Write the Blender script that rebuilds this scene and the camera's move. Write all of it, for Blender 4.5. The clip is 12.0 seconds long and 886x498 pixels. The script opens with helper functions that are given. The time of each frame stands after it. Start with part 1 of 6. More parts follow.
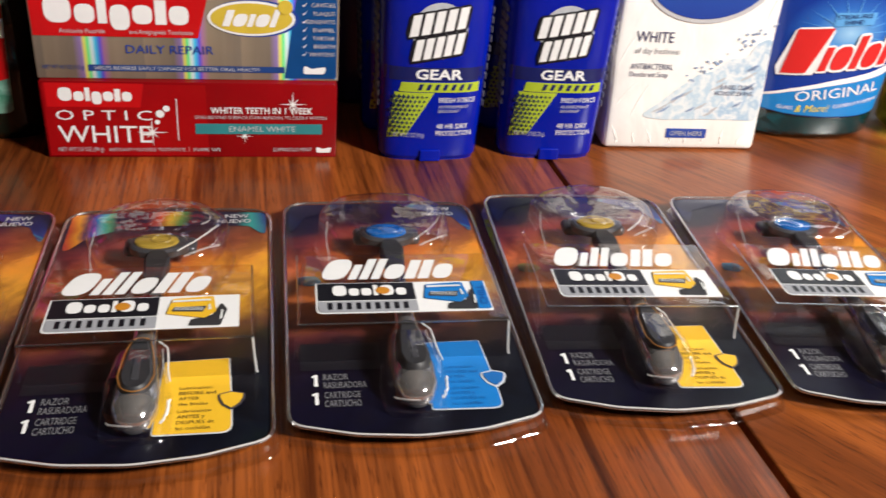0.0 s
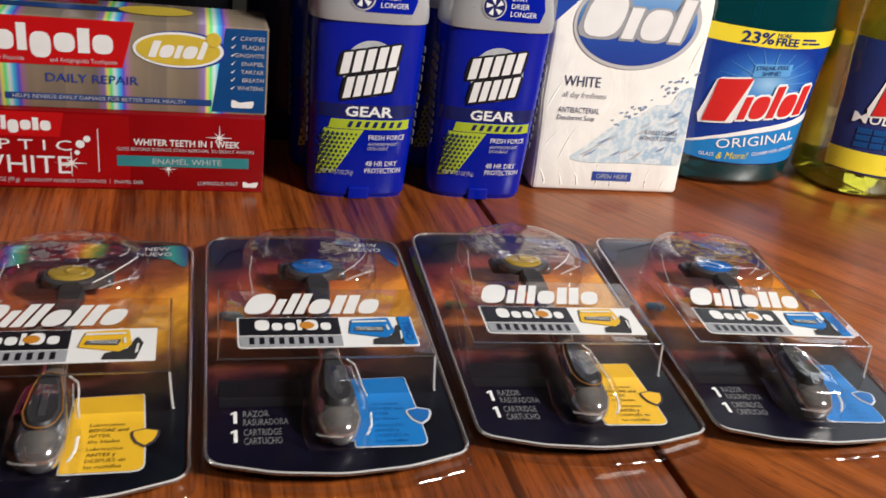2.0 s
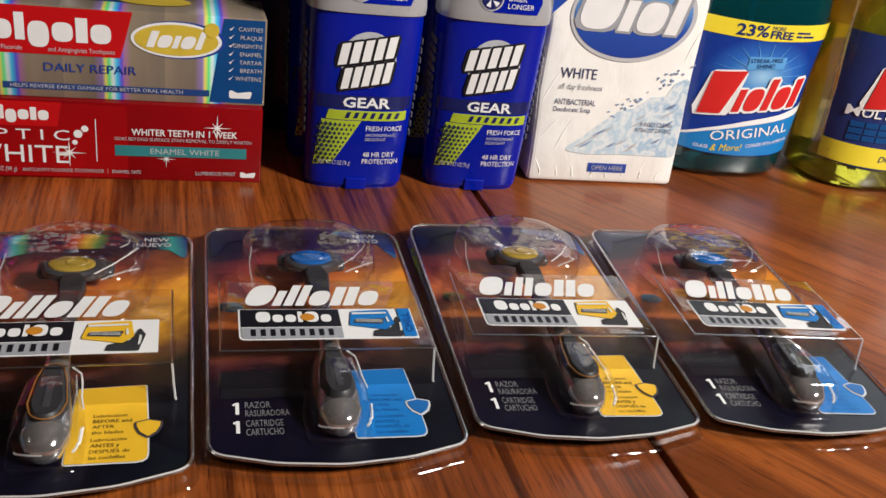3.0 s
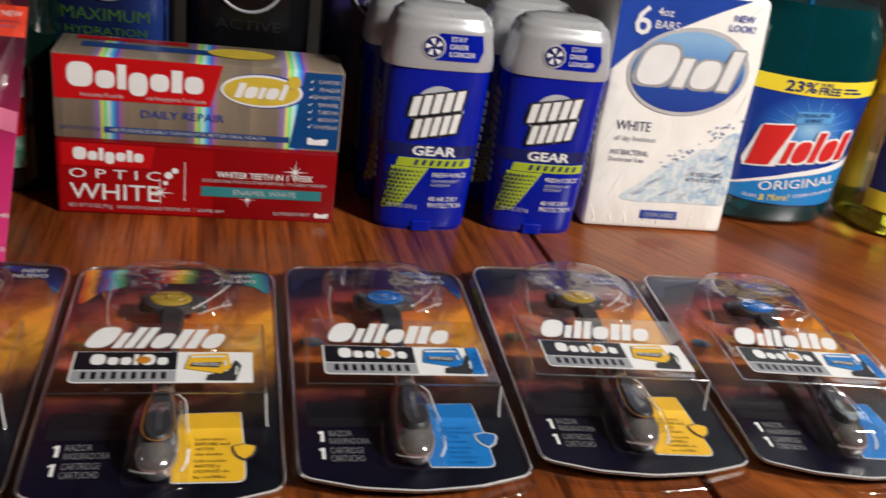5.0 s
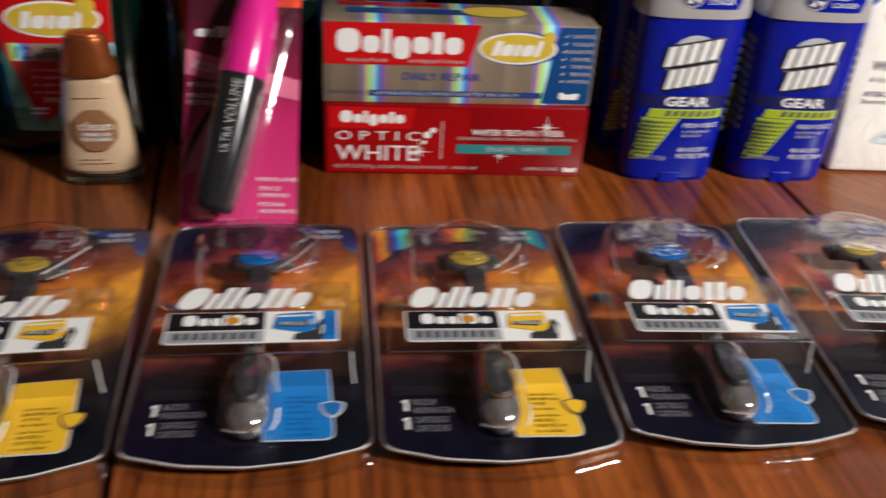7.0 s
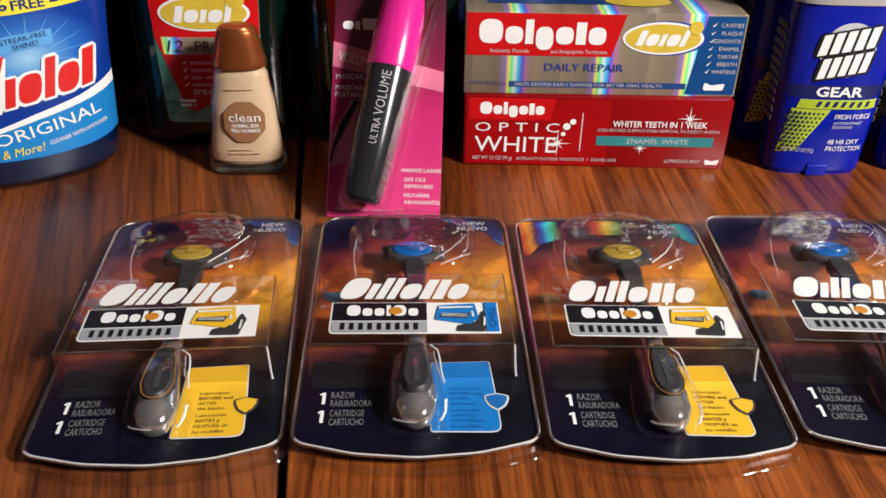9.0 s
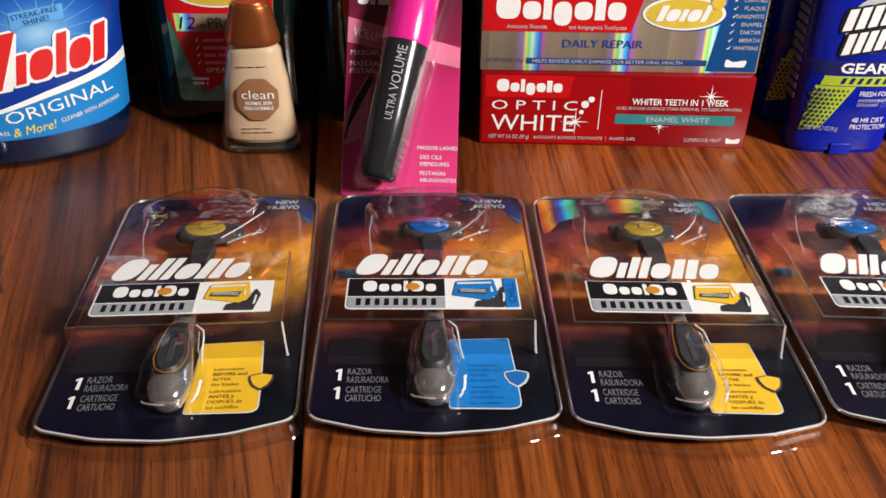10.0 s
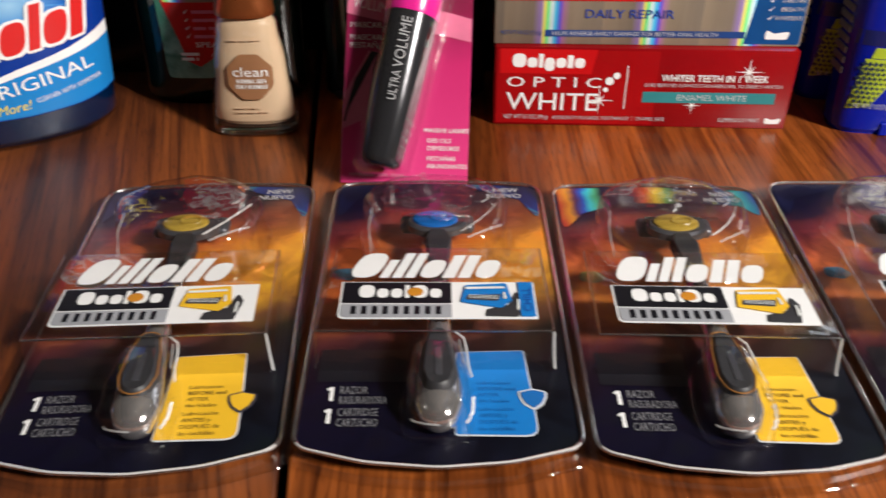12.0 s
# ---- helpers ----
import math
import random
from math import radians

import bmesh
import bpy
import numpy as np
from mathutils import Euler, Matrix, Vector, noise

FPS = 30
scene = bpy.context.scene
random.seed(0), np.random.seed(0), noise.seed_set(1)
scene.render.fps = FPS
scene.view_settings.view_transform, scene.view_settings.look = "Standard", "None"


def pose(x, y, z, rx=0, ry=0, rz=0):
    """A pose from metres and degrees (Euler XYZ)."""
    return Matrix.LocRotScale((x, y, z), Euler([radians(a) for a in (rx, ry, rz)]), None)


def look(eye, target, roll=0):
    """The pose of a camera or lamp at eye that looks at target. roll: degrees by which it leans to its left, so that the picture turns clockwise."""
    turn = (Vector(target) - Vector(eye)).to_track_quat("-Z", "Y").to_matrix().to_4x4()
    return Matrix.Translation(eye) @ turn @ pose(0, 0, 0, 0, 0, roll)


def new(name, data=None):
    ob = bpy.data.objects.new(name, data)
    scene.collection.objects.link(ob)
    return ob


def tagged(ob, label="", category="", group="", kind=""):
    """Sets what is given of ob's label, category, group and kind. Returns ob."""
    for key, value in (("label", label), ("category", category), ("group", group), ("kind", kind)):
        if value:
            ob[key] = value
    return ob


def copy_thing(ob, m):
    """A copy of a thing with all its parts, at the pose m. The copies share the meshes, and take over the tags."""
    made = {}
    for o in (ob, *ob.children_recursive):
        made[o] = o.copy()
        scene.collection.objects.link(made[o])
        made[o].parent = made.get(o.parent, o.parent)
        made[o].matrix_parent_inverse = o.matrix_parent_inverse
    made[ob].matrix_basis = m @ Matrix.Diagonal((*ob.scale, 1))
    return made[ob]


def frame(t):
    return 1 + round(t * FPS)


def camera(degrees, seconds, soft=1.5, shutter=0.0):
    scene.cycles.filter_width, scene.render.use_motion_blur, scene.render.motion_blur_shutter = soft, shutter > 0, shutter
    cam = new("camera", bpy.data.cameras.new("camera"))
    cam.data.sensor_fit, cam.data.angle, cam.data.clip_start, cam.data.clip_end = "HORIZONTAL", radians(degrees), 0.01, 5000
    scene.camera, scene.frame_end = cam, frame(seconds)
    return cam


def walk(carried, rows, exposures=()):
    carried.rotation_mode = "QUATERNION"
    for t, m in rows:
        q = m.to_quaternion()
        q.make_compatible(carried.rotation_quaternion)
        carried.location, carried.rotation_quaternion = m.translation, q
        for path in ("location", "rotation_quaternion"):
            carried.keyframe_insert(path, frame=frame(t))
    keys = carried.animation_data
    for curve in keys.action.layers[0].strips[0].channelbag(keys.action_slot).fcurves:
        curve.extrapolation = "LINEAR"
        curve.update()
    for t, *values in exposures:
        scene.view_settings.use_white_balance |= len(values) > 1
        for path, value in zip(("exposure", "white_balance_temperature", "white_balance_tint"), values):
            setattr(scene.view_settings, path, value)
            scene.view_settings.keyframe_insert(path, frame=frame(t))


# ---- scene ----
cam = camera(52.5, 12.0, shutter=0.7)
PATH = [
    (0, (-0.108, 0.047, 0.246), (0.25, 1.754, -0.734), 4.9),
    (0.5, (-0.098, 0.038, 0.249), (0.318, 1.737, -0.721), 4.7),
    (1, (-0.089, 0.034, 0.249), (0.393, 1.762, -0.635), 5.2),
    (1.5, (-0.093, 0.053, 0.243), (0.436, 1.776, -0.622), 6.2),
    (2, (-0.106, 0.048, 0.24), (0.405, 1.772, -0.635), 7.8),
    (2.5, (-0.109, 0.044, 0.242), (0.396, 1.759, -0.655), 8.0),
    (3, (-0.111, 0.047, 0.244), (0.421, 1.752, -0.656), 8.4),
    (4.8, (-0.13, 0.028, 0.261), (0.356, 1.769, -0.595), 8.9),
    (5, (-0.135, 0.023, 0.265), (0.313, 1.775, -0.589), 8.5),
    (5.5, (-0.144, 0.029, 0.264), (0.258, 1.806, -0.559), 8.4),
    (6, (-0.157, 0.032, 0.268), (0.188, 1.799, -0.605), 7.3),
    (6.5, (-0.18, 0.038, 0.269), (0.075, 1.776, -0.688), 3.8),
    (7, (-0.227, 0.031, 0.271), (-0.038, 1.752, -0.731), 3.7),
    (7.5, (-0.261, 0.02, 0.284), (-0.232, 1.74, -0.736), 2.1),
    (7.7, (-0.268, 0.019, 0.283), (-0.266, 1.725, -0.761), 1.7),
    (9.3, (-0.263, 0.036, 0.263), (-0.262, 1.754, -0.761), 1.2),
    (9.5, (-0.265, 0.034, 0.259), (-0.278, 1.747, -0.772), 1.0),
    (10, (-0.267, 0.038, 0.257), (-0.286, 1.746, -0.783), 1.0),
    (10.5, (-0.274, 0.043, 0.261), (-0.305, 1.752, -0.778), 1.3),
    (11, (-0.283, 0.055, 0.254), (-0.387, 1.763, -0.781), 0.4),
    (11.5, (-0.277, 0.082, 0.241), (-0.385, 1.769, -0.829), 0.1),
    (12, (-0.263, 0.086, 0.241), (-0.321, 1.761, -0.851), 0.3),
]
EXPOSURE = [(0, 0.0), (1, -0.14), (2, -0.30), (3, -0.36), (5, -0.42), (6, -0.47), (6.5, -0.5), (7, -0.25), (7.7, 0.05), (9.5, 0.20), (12, 0.18)]
walk(cam, [(t, look(eye, target, roll)) for t, eye, target, roll in PATH], EXPOSURE)

# ---- light ----
world = bpy.data.worlds.new("room_air")
scene.world = world
world.use_nodes = True
world.node_tree.nodes["Background"].inputs[0].default_value = (1.0, 0.86, 0.72, 1)
world.node_tree.nodes["Background"].inputs[1].default_value = 0.025


def lamp(name, eye, target, size, power, colour, size_y=None):
    data = bpy.data.lights.new(name, "AREA")
    data.shape, data.size, data.size_y = "RECTANGLE", size, size_y or size
    data.energy, data.color = power, colour
    ob = new(name, data)
    ob.matrix_world = look(eye, target)
    return ob


# Main light is added, placed by how brightly the fronts are lit.
lamp("added_main_light", (1.08, -0.50, 1.16), (0.16, 0.58, 0.05), 0.26, 64, (1.0, 0.95, 0.89))
lamp("window_light", (1.55, 2.02, 0.72), (0.15, 0.50, 0.0), 0.9, 9, (0.88, 0.94, 1.0), 1.1)


# ---- materials ----
def nodes_of(name):
    m = bpy.data.materials.new(name)
    m.use_nodes = True
    nt = m.node_tree
    return m, nt, nt.nodes["Principled BSDF"]


def add(nt, kind, **inputs):
    n = nt.nodes.new(kind)
    for key, value in inputs.items():
        n.inputs[key.replace("_", " ")].default_value = value
    return n


def ramp(nt, fac, stops):
    r = nt.nodes.new("ShaderNodeValToRGB")
    els = r.color_ramp.elements
    els[0].position, els[0].color = stops[0][0], (*stops[0][1], 1)
    els[1].position, els[1].color = stops[-1][0], (*stops[-1][1], 1)
    for p, c in stops[1:-1]:
        els.new(p).color = (*c, 1)
    nt.links.new(fac, r.inputs[0])
    return r.outputs[0]


def coords(nt, scale=(1, 1, 1), turn=0.0):
    tc = nt.nodes.new("ShaderNodeTexCoord")
    mp = nt.nodes.new("ShaderNodeMapping")
    mp.inputs["Scale"].default_value = scale
    mp.inputs["Rotation"].default_value = (0, 0, radians(turn))
    nt.links.new(tc.outputs["Object"], mp.inputs[0])
    return mp.outputs[0]


def noise_of(nt, vec, scale, detail=4.0, rough=0.55, distort=0.0):
    n = add(nt, "ShaderNodeTexNoise", Scale=scale, Detail=detail, Roughness=rough, Distortion=distort)
    nt.links.new(vec, n.inputs["Vector"])
    return n.outputs["Fac"]


def mixed(nt, fac, a, b, mode="MIX"):
    n = nt.nodes.new("ShaderNodeMix")
    n.data_type, n.blend_type = "RGBA", mode
    for sock, v in ((n.inputs[0], fac), (n.inputs[6], a), (n.inputs[7], b)):
        if isinstance(v, bpy.types.NodeSocket):
            nt.links.new(v, sock)
        elif isinstance(v, (int, float)):
            sock.default_value = v
        else:
            sock.default_value = (*v, 1)
    return n.outputs[2]


def bump(nt, bsdf, height, strength, distance):
    b = add(nt, "ShaderNodeBump", Strength=strength, Distance=distance)
    nt.links.new(height, b.inputs["Height"])
    nt.links.new(b.outputs[0], bsdf.inputs["Normal"])


def paint(name, colour, rough=0.4, metal=0.0, vary=0.12, scale=60, relief=0.0, coat=0.0, film=0.0, specular=0.5):
    """A plain surface with slight mottling, uneven gloss and fine relief."""
    m, nt, b = nodes_of(name)
    v = coords(nt)
    n = noise_of(nt, v, scale, 5)
    dark = tuple(c * (1 - vary) for c in colour)
    lite = tuple(min(1.0, c * (1 + vary)) for c in colour)
    nt.links.new(ramp(nt, n, [(0.3, dark), (0.7, lite)]), b.inputs["Base Color"])
    fine = noise_of(nt, v, scale * 7, 3)
    r = add(nt, "ShaderNodeMapRange", To_Min=max(0.02, rough * 0.93), To_Max=min(1, rough * 1.08))
    nt.links.new(fine, r.inputs[0])
    nt.links.new(r.outputs[0], b.inputs["Roughness"])
    b.inputs["Metallic"].default_value = metal
    b.inputs["Specular IOR Level"].default_value = specular
    b.inputs["Coat Weight"].default_value = coat
    b.inputs["Coat Roughness"].default_value = 0.08
    if film:
        b.inputs["Thin Film Thickness"].default_value = film
        b.inputs["Thin Film IOR"].default_value = 1.6
    if relief:
        bump(nt, b, n, 0.35, relief)
    return m


def clear_plastic(name, tint=(0.97, 0.97, 0.97), gloss=0.05, relief=0.0006, scale=90, lift=0.02):
    """Thin clear sheet: lets light through, with a mirror-like sheen that grows at glancing angles."""
    m, nt, b = nodes_of(name)
    nt.nodes.remove(b)
    out = nt.nodes["Material Output"]
    t = add(nt, "ShaderNodeBsdfTransparent", Color=(*tint, 1))
    g = add(nt, "ShaderNodeBsdfGlossy", Color=(1, 1, 1, 1), Roughness=gloss)
    fr = nt.nodes.new("ShaderNodeLayerWeight")
    power = nt.nodes.new("ShaderNodeMath")
    power.operation, power.inputs[1].default_value = "POWER", 4.0
    nt.links.new(fr.outputs["Facing"], power.inputs[0])
    plus = nt.nodes.new("ShaderNodeMath")
    plus.operation, plus.inputs[1].default_value, plus.inputs[2].default_value = "MULTIPLY_ADD", 0.75, 0.03 + lift
    nt.links.new(power.outputs[0], plus.inputs[0])
    mx = nt.nodes.new("ShaderNodeMixShader")
    nt.links.new(plus.outputs[0], mx.inputs[0])
    nt.links.new(t.outputs[0], mx.inputs[1])
    nt.links.new(g.outputs[0], mx.inputs[2])
    nt.links.new(mx.outputs[0], out.inputs[0])
    n = noise_of(nt, coords(nt), scale, 2)
    bp = add(nt, "ShaderNodeBump", Strength=0.5, Distance=relief)
    nt.links.new(n, bp.inputs["Height"])
    nt.links.new(bp.outputs[0], g.inputs["Normal"])
    nt.links.new(bp.outputs[0], fr.inputs["Normal"])
    return m


def liquid(name, colour, density_rough=0.06, ior=1.36, through_light=0.85):
    m, nt, b = nodes_of(name)
    v = noise_of(nt, coords(nt), 30, 2)
    nt.links.new(ramp(nt, v, [(0.3, tuple(c * 0.9 for c in colour)), (0.7, colour)]), b.inputs["Base Color"])
    b.inputs["Transmission Weight"].default_value = through_light
    b.inputs["Roughness"].default_value = density_rough
    b.inputs["IOR"].default_value = ior
    return m


def wood(name, turn, seed, tone=1.0, figure=1.0, dull=0.0):
    """Varnished oak: broad flame figure, fine growth lines and short dark pores along one direction."""
    m, nt, b = nodes_of(name)
    tc = nt.nodes.new("ShaderNodeTexCoord")
    rot = nt.nodes.new("ShaderNodeMapping")
    rot.inputs["Rotation"].default_value = (0, 0, radians(turn))
    rot.inputs["Location"].default_value = (seed, seed * 0.7, 0)
    nt.links.new(tc.outputs["Object"], rot.inputs[0])

    def stretch(sx, sy):
        mp = nt.nodes.new("ShaderNodeMapping")
        mp.inputs["Scale"].default_value = (sx, sy, 1)
        nt.links.new(rot.outputs[0], mp.inputs[0])
        return mp.outputs[0]

    broad = noise_of(nt, stretch(16, 1.6), 1.0, 3, 0.5, 0.5)
    band = noise_of(nt, stretch(130, 5.0), 1.0, 4, 0.6, 0.25)
    lines = noise_of(nt, stretch(420, 7.0), 1.0, 3, 0.65, 0.1)
    pores = noise_of(nt, stretch(760, 60), 1.0, 2, 0.6, 0.1)
    base = ramp(nt, broad, [(p, tuple(c * tone for c in rgb)) for p, rgb in ((0.30, (0.155, 0.036, 0.008)), (0.45, (0.245, 0.061, 0.012)), (0.60, (0.42, 0.113, 0.022)), (0.75, (0.31, 0.080, 0.016)))])
    streak = ramp(nt, band, [(0.36, (0.28, 0.21, 0.17)), (0.47, (0.78, 0.75, 0.72)), (0.62, (1.15, 1.12, 1.05))])
    col = mixed(nt, 0.85 * figure, base, streak, "MULTIPLY")
    line = ramp(nt, lines, [(0.36, (0.42, 0.34, 0.28)), (0.50, (1, 1, 1)), (0.66, (1.18, 1.16, 1.1))])
    col = mixed(nt, 0.7 * figure, col, line, "MULTIPLY")
    pore = ramp(nt, pores, [(0.33, (0.35, 0.28, 0.24)), (0.42, (1, 1, 1))])
    col = mixed(nt, 0.7, col, pore, "MULTIPLY")
    nt.links.new(col, b.inputs["Base Color"])
    smear = noise_of(nt, stretch(9, 7), 1.0, 4)
    r = add(nt, "ShaderNodeMapRange", To_Min=0.24 + dull, To_Max=0.42 + dull)
    nt.links.new(smear, r.inputs[0])
    nt.links.new(r.outputs[0], b.inputs["Roughness"])
    b.inputs["Coat Weight"].default_value = 0.16 * (1 - 4 * dull)
    b.inputs["Coat Roughness"].default_value = 0.12
    bump(nt, b, pores, 0.14, 0.0003)
    return m


def card_print(name, warm):
    """Printed blister card: night-blue foot, sunset colours above, dark shoulders."""
    m, nt, b = nodes_of(name)
    v = coords(nt)
    sep = nt.nodes.new("ShaderNodeSeparateXYZ")
    nt.links.new(v, sep.inputs[0])
    n = noise_of(nt, v, 38, 5, 0.6, 0.6)
    big = noise_of(nt, v, 17, 3, 0.5, 0.4)
    s = add(nt, "ShaderNodeMapRange", From_Min=0.0, From_Max=0.2)
    nt.links.new(sep.outputs[1], s.inputs[0])
    j = nt.nodes.new("ShaderNodeMath")
    j.operation, j.inputs[1].default_value, j.inputs[2].default_value = "MULTIPLY_ADD", 0.30, -0.15
    nt.links.new(big, j.inputs[0])
    su = nt.nodes.new("ShaderNodeMath")
    nt.links.new(s.outputs[0], su.inputs[0])
    nt.links.new(j.outputs[0], su.inputs[1])
    col = ramp(nt, su.outputs[0], [(0.0, (0.004, 0.004, 0.013)), (0.22, (0.006, 0.005, 0.014)), (0.31, (0.020, 0.010, 0.014)),
                                   (0.36, (0.13, 0.036, 0.03)), (0.44, (0.50, 0.16, 0.03)), (0.54, (0.66, 0.22, 0.035)), (0.68, (0.60, 0.15, 0.03)), (0.79, (0.28, 0.05, 0.035)), (0.87, (0.03, 0.014, 0.03)), (0.93, (0.010, 0.009, 0.028))])
    lean = nt.nodes.new("ShaderNodeMath")
    lean.operation, lean.inputs[1].default_value = "MULTIPLY_ADD", -0.8
    nt.links.new(sep.outputs[0], lean.inputs[0])
    nt.links.new(su.outputs[0], lean.inputs[2])
    nt.links.new(lean.outputs[0], col.node.inputs[0])
    across = add(nt, "ShaderNodeMapRange", From_Min=-0.05, From_Max=0.05)
    nt.links.new(sep.outputs[0], across.inputs[0])
    gold = ramp(nt, across.outputs[0], [(0.0, (0.75, 0.6, 1.0)), (0.35, (0.95, 0.85, 1.0)), (0.6, (1, 1, 1)), (0.85, (1.1, 1.5, 0.9)), (1.0, (1.0, 1.4, 0.9))])
    patch = ramp(nt, n, [(0.40, (0.45, 0.38, 0.4)), (0.53, (1, 1, 1)), (0.66, warm)])
    nt.links.new(mixed(nt, 1.0, mixed(nt, 0.8, col, patch, "MULTIPLY"), gold, "MULTIPLY"), b.inputs["Base Color"])
    b.inputs["Roughness"].default_value = 0.34
    b.inputs["Specular IOR Level"].default_value = 0.3
    b.inputs["Coat Weight"].default_value = 0.12
    b.inputs["Coat Roughness"].default_value = 0.06
    return m


def corner_foil(name):
    """Dark holographic foil: night blue, its rainbow reflections painted as contour bands."""
    m, nt, b = nodes_of(name)
    n = noise_of(nt, coords(nt), 24, 1.0, 0.4, 0.9)
    d = (0.012, 0.012, 0.04)
    col = ramp(nt, n, [(0.40, d), (0.50, (0.012, 0.022, 0.13)), (0.555, (0.014, 0.05, 0.26)), (0.575, (0.04, 0.24, 0.32)), (0.59, (0.06, 0.03, 0.16)), (0.63, d)])
    nt.links.new(col, b.inputs["Base Color"])
    b.inputs["Metallic"].default_value, b.inputs["Roughness"].default_value = 0.3, 0.3
    return m


def foil(name):
    """Brushed holographic foil: silver-grey, its rainbow reflections painted as fixed upright bands."""
    m, nt, b = nodes_of(name)
    v = coords(nt)
    sep = nt.nodes.new("ShaderNodeSeparateXYZ")
    nt.links.new(v, sep.inputs[0])
    n = noise_of(nt, coords(nt, (60, 1, 6)), 1.0, 3)
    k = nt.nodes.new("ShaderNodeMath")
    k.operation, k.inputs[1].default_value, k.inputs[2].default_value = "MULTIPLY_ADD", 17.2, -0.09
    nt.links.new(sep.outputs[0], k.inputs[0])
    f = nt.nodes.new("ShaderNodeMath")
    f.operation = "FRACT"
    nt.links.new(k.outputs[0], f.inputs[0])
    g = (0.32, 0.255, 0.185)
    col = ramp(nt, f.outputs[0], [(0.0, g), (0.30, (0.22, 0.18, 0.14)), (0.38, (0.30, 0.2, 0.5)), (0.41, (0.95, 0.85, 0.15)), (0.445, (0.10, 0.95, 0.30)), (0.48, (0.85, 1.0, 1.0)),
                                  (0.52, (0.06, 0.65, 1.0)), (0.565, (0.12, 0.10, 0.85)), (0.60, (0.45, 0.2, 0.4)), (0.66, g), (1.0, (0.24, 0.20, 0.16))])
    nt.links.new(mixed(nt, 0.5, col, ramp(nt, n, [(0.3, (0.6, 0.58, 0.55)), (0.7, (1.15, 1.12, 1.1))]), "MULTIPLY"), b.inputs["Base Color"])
    b.inputs["Metallic"].default_value = 0.12
    b.inputs["Roughness"].default_value = 0.24
    return m


def two_tone(name, axis, stops, lo, hi, rough=0.35, wobble=0.06, scale=30, metal=0.0):
    """Print that runs through several colours along one axis."""
    m, nt, b = nodes_of(name)
    v = coords(nt)
    sep = nt.nodes.new("ShaderNodeSeparateXYZ")
    nt.links.new(v, sep.inputs[0])
    s = add(nt, "ShaderNodeMapRange", From_Min=lo, From_Max=hi)
    nt.links.new(sep.outputs[axis], s.inputs[0])
    j = nt.nodes.new("ShaderNodeMath")
    j.operation, j.inputs[1].default_value, j.inputs[2].default_value = "MULTIPLY_ADD", wobble, -wobble / 2
    nt.links.new(noise_of(nt, v, scale, 4), j.inputs[0])
    su = nt.nodes.new("ShaderNodeMath")
    nt.links.new(s.outputs[0], su.inputs[0])
    nt.links.new(j.outputs[0], su.inputs[1])
    nt.links.new(ramp(nt, su.outputs[0], stops), b.inputs["Base Color"])
    b.inputs["Roughness"].default_value, b.inputs["Metallic"].default_value = rough, metal
    return m


M_WHITE = paint("white_print", (0.82, 0.82, 0.82), 0.35, vary=0.04)
M_GREYWHITE = paint("grey_white_print", (0.5, 0.5, 0.52), 0.4, vary=0.06)
M_GREY = paint("grey_print", (0.33, 0.34, 0.37), 0.4, vary=0.06)
M_BLACK = paint("black_print", (0.008, 0.008, 0.012), 0.3, vary=0.2)
M_YELLOW = paint("yellow_print", (0.80, 0.47, 0.025), 0.4, vary=0.06)
M_BLUEPANEL = paint("sky_blue_print", (0.007, 0.175, 0.53), 0.4, vary=0.06)
M_DEEPBLUE = paint("deep_blue_print", (0.01, 0.05, 0.30), 0.35, vary=0.08)
M_OUTLINE = paint("pale_outline_print", (0.6, 0.62, 0.66), 0.4, vary=0.05)
M_CLEAR = clear_plastic("clear_blister_plastic")
M_CLEARWAVY = clear_plastic("clear_wavy_plastic", relief=0.0022, scale=55, lift=0.07)
M_EDGE = clear_plastic("bright_plastic_edge", (0.9, 0.9, 0.9), 0.22, 0.0004, 60, 0.55)
M_BUBBLE = clear_plastic("crumpled_bubble_plastic", (0.98, 0.98, 0.98), 0.05, 0.0015, 70, 0.03)
M_CHROME = paint("satin_chrome", (0.36, 0.35, 0.36), 0.2, 0.78, 0.06)
M_BRIGHT = paint("glare_bright_chrome", (0.72, 0.70, 0.70), 0.09, 0.88, 0.05)


# See-through white that paints lamp highlights along plastic folds and edges.
def glint_material(name, alpha):
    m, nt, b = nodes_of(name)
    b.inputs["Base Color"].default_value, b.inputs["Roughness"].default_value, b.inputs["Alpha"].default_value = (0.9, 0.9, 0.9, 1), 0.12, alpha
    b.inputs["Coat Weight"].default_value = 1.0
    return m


M_FOLDGLINT = glint_material("painted_fold_glint", 0.26)
M_EDGEGLINT = glint_material("painted_edge_glint", 0.5)
M_GLEAM = glint_material("painted_bright_fold_glint", 0.75)
M_SHIELDINK = paint("dark_shield_ink", (0.05, 0.045, 0.06), 0.4)
M_OLIVEINK = paint("olive_ink", (0.13, 0.085, 0.015), 0.4)
M_DIMPRINT = paint("dim_silver_print", (0.2, 0.2, 0.215), 0.35)
M_SHIELDBLUE = paint("shield_blue_print", (0.010, 0.13, 0.42), 0.4)
M_PICGLINT = paint("pale_picture_print", (0.72, 0.74, 0.72), 0.4)
M_CORNER = corner_foil("corner_foil_painted_glints")
NIGHT = (0.012, 0.012, 0.04)
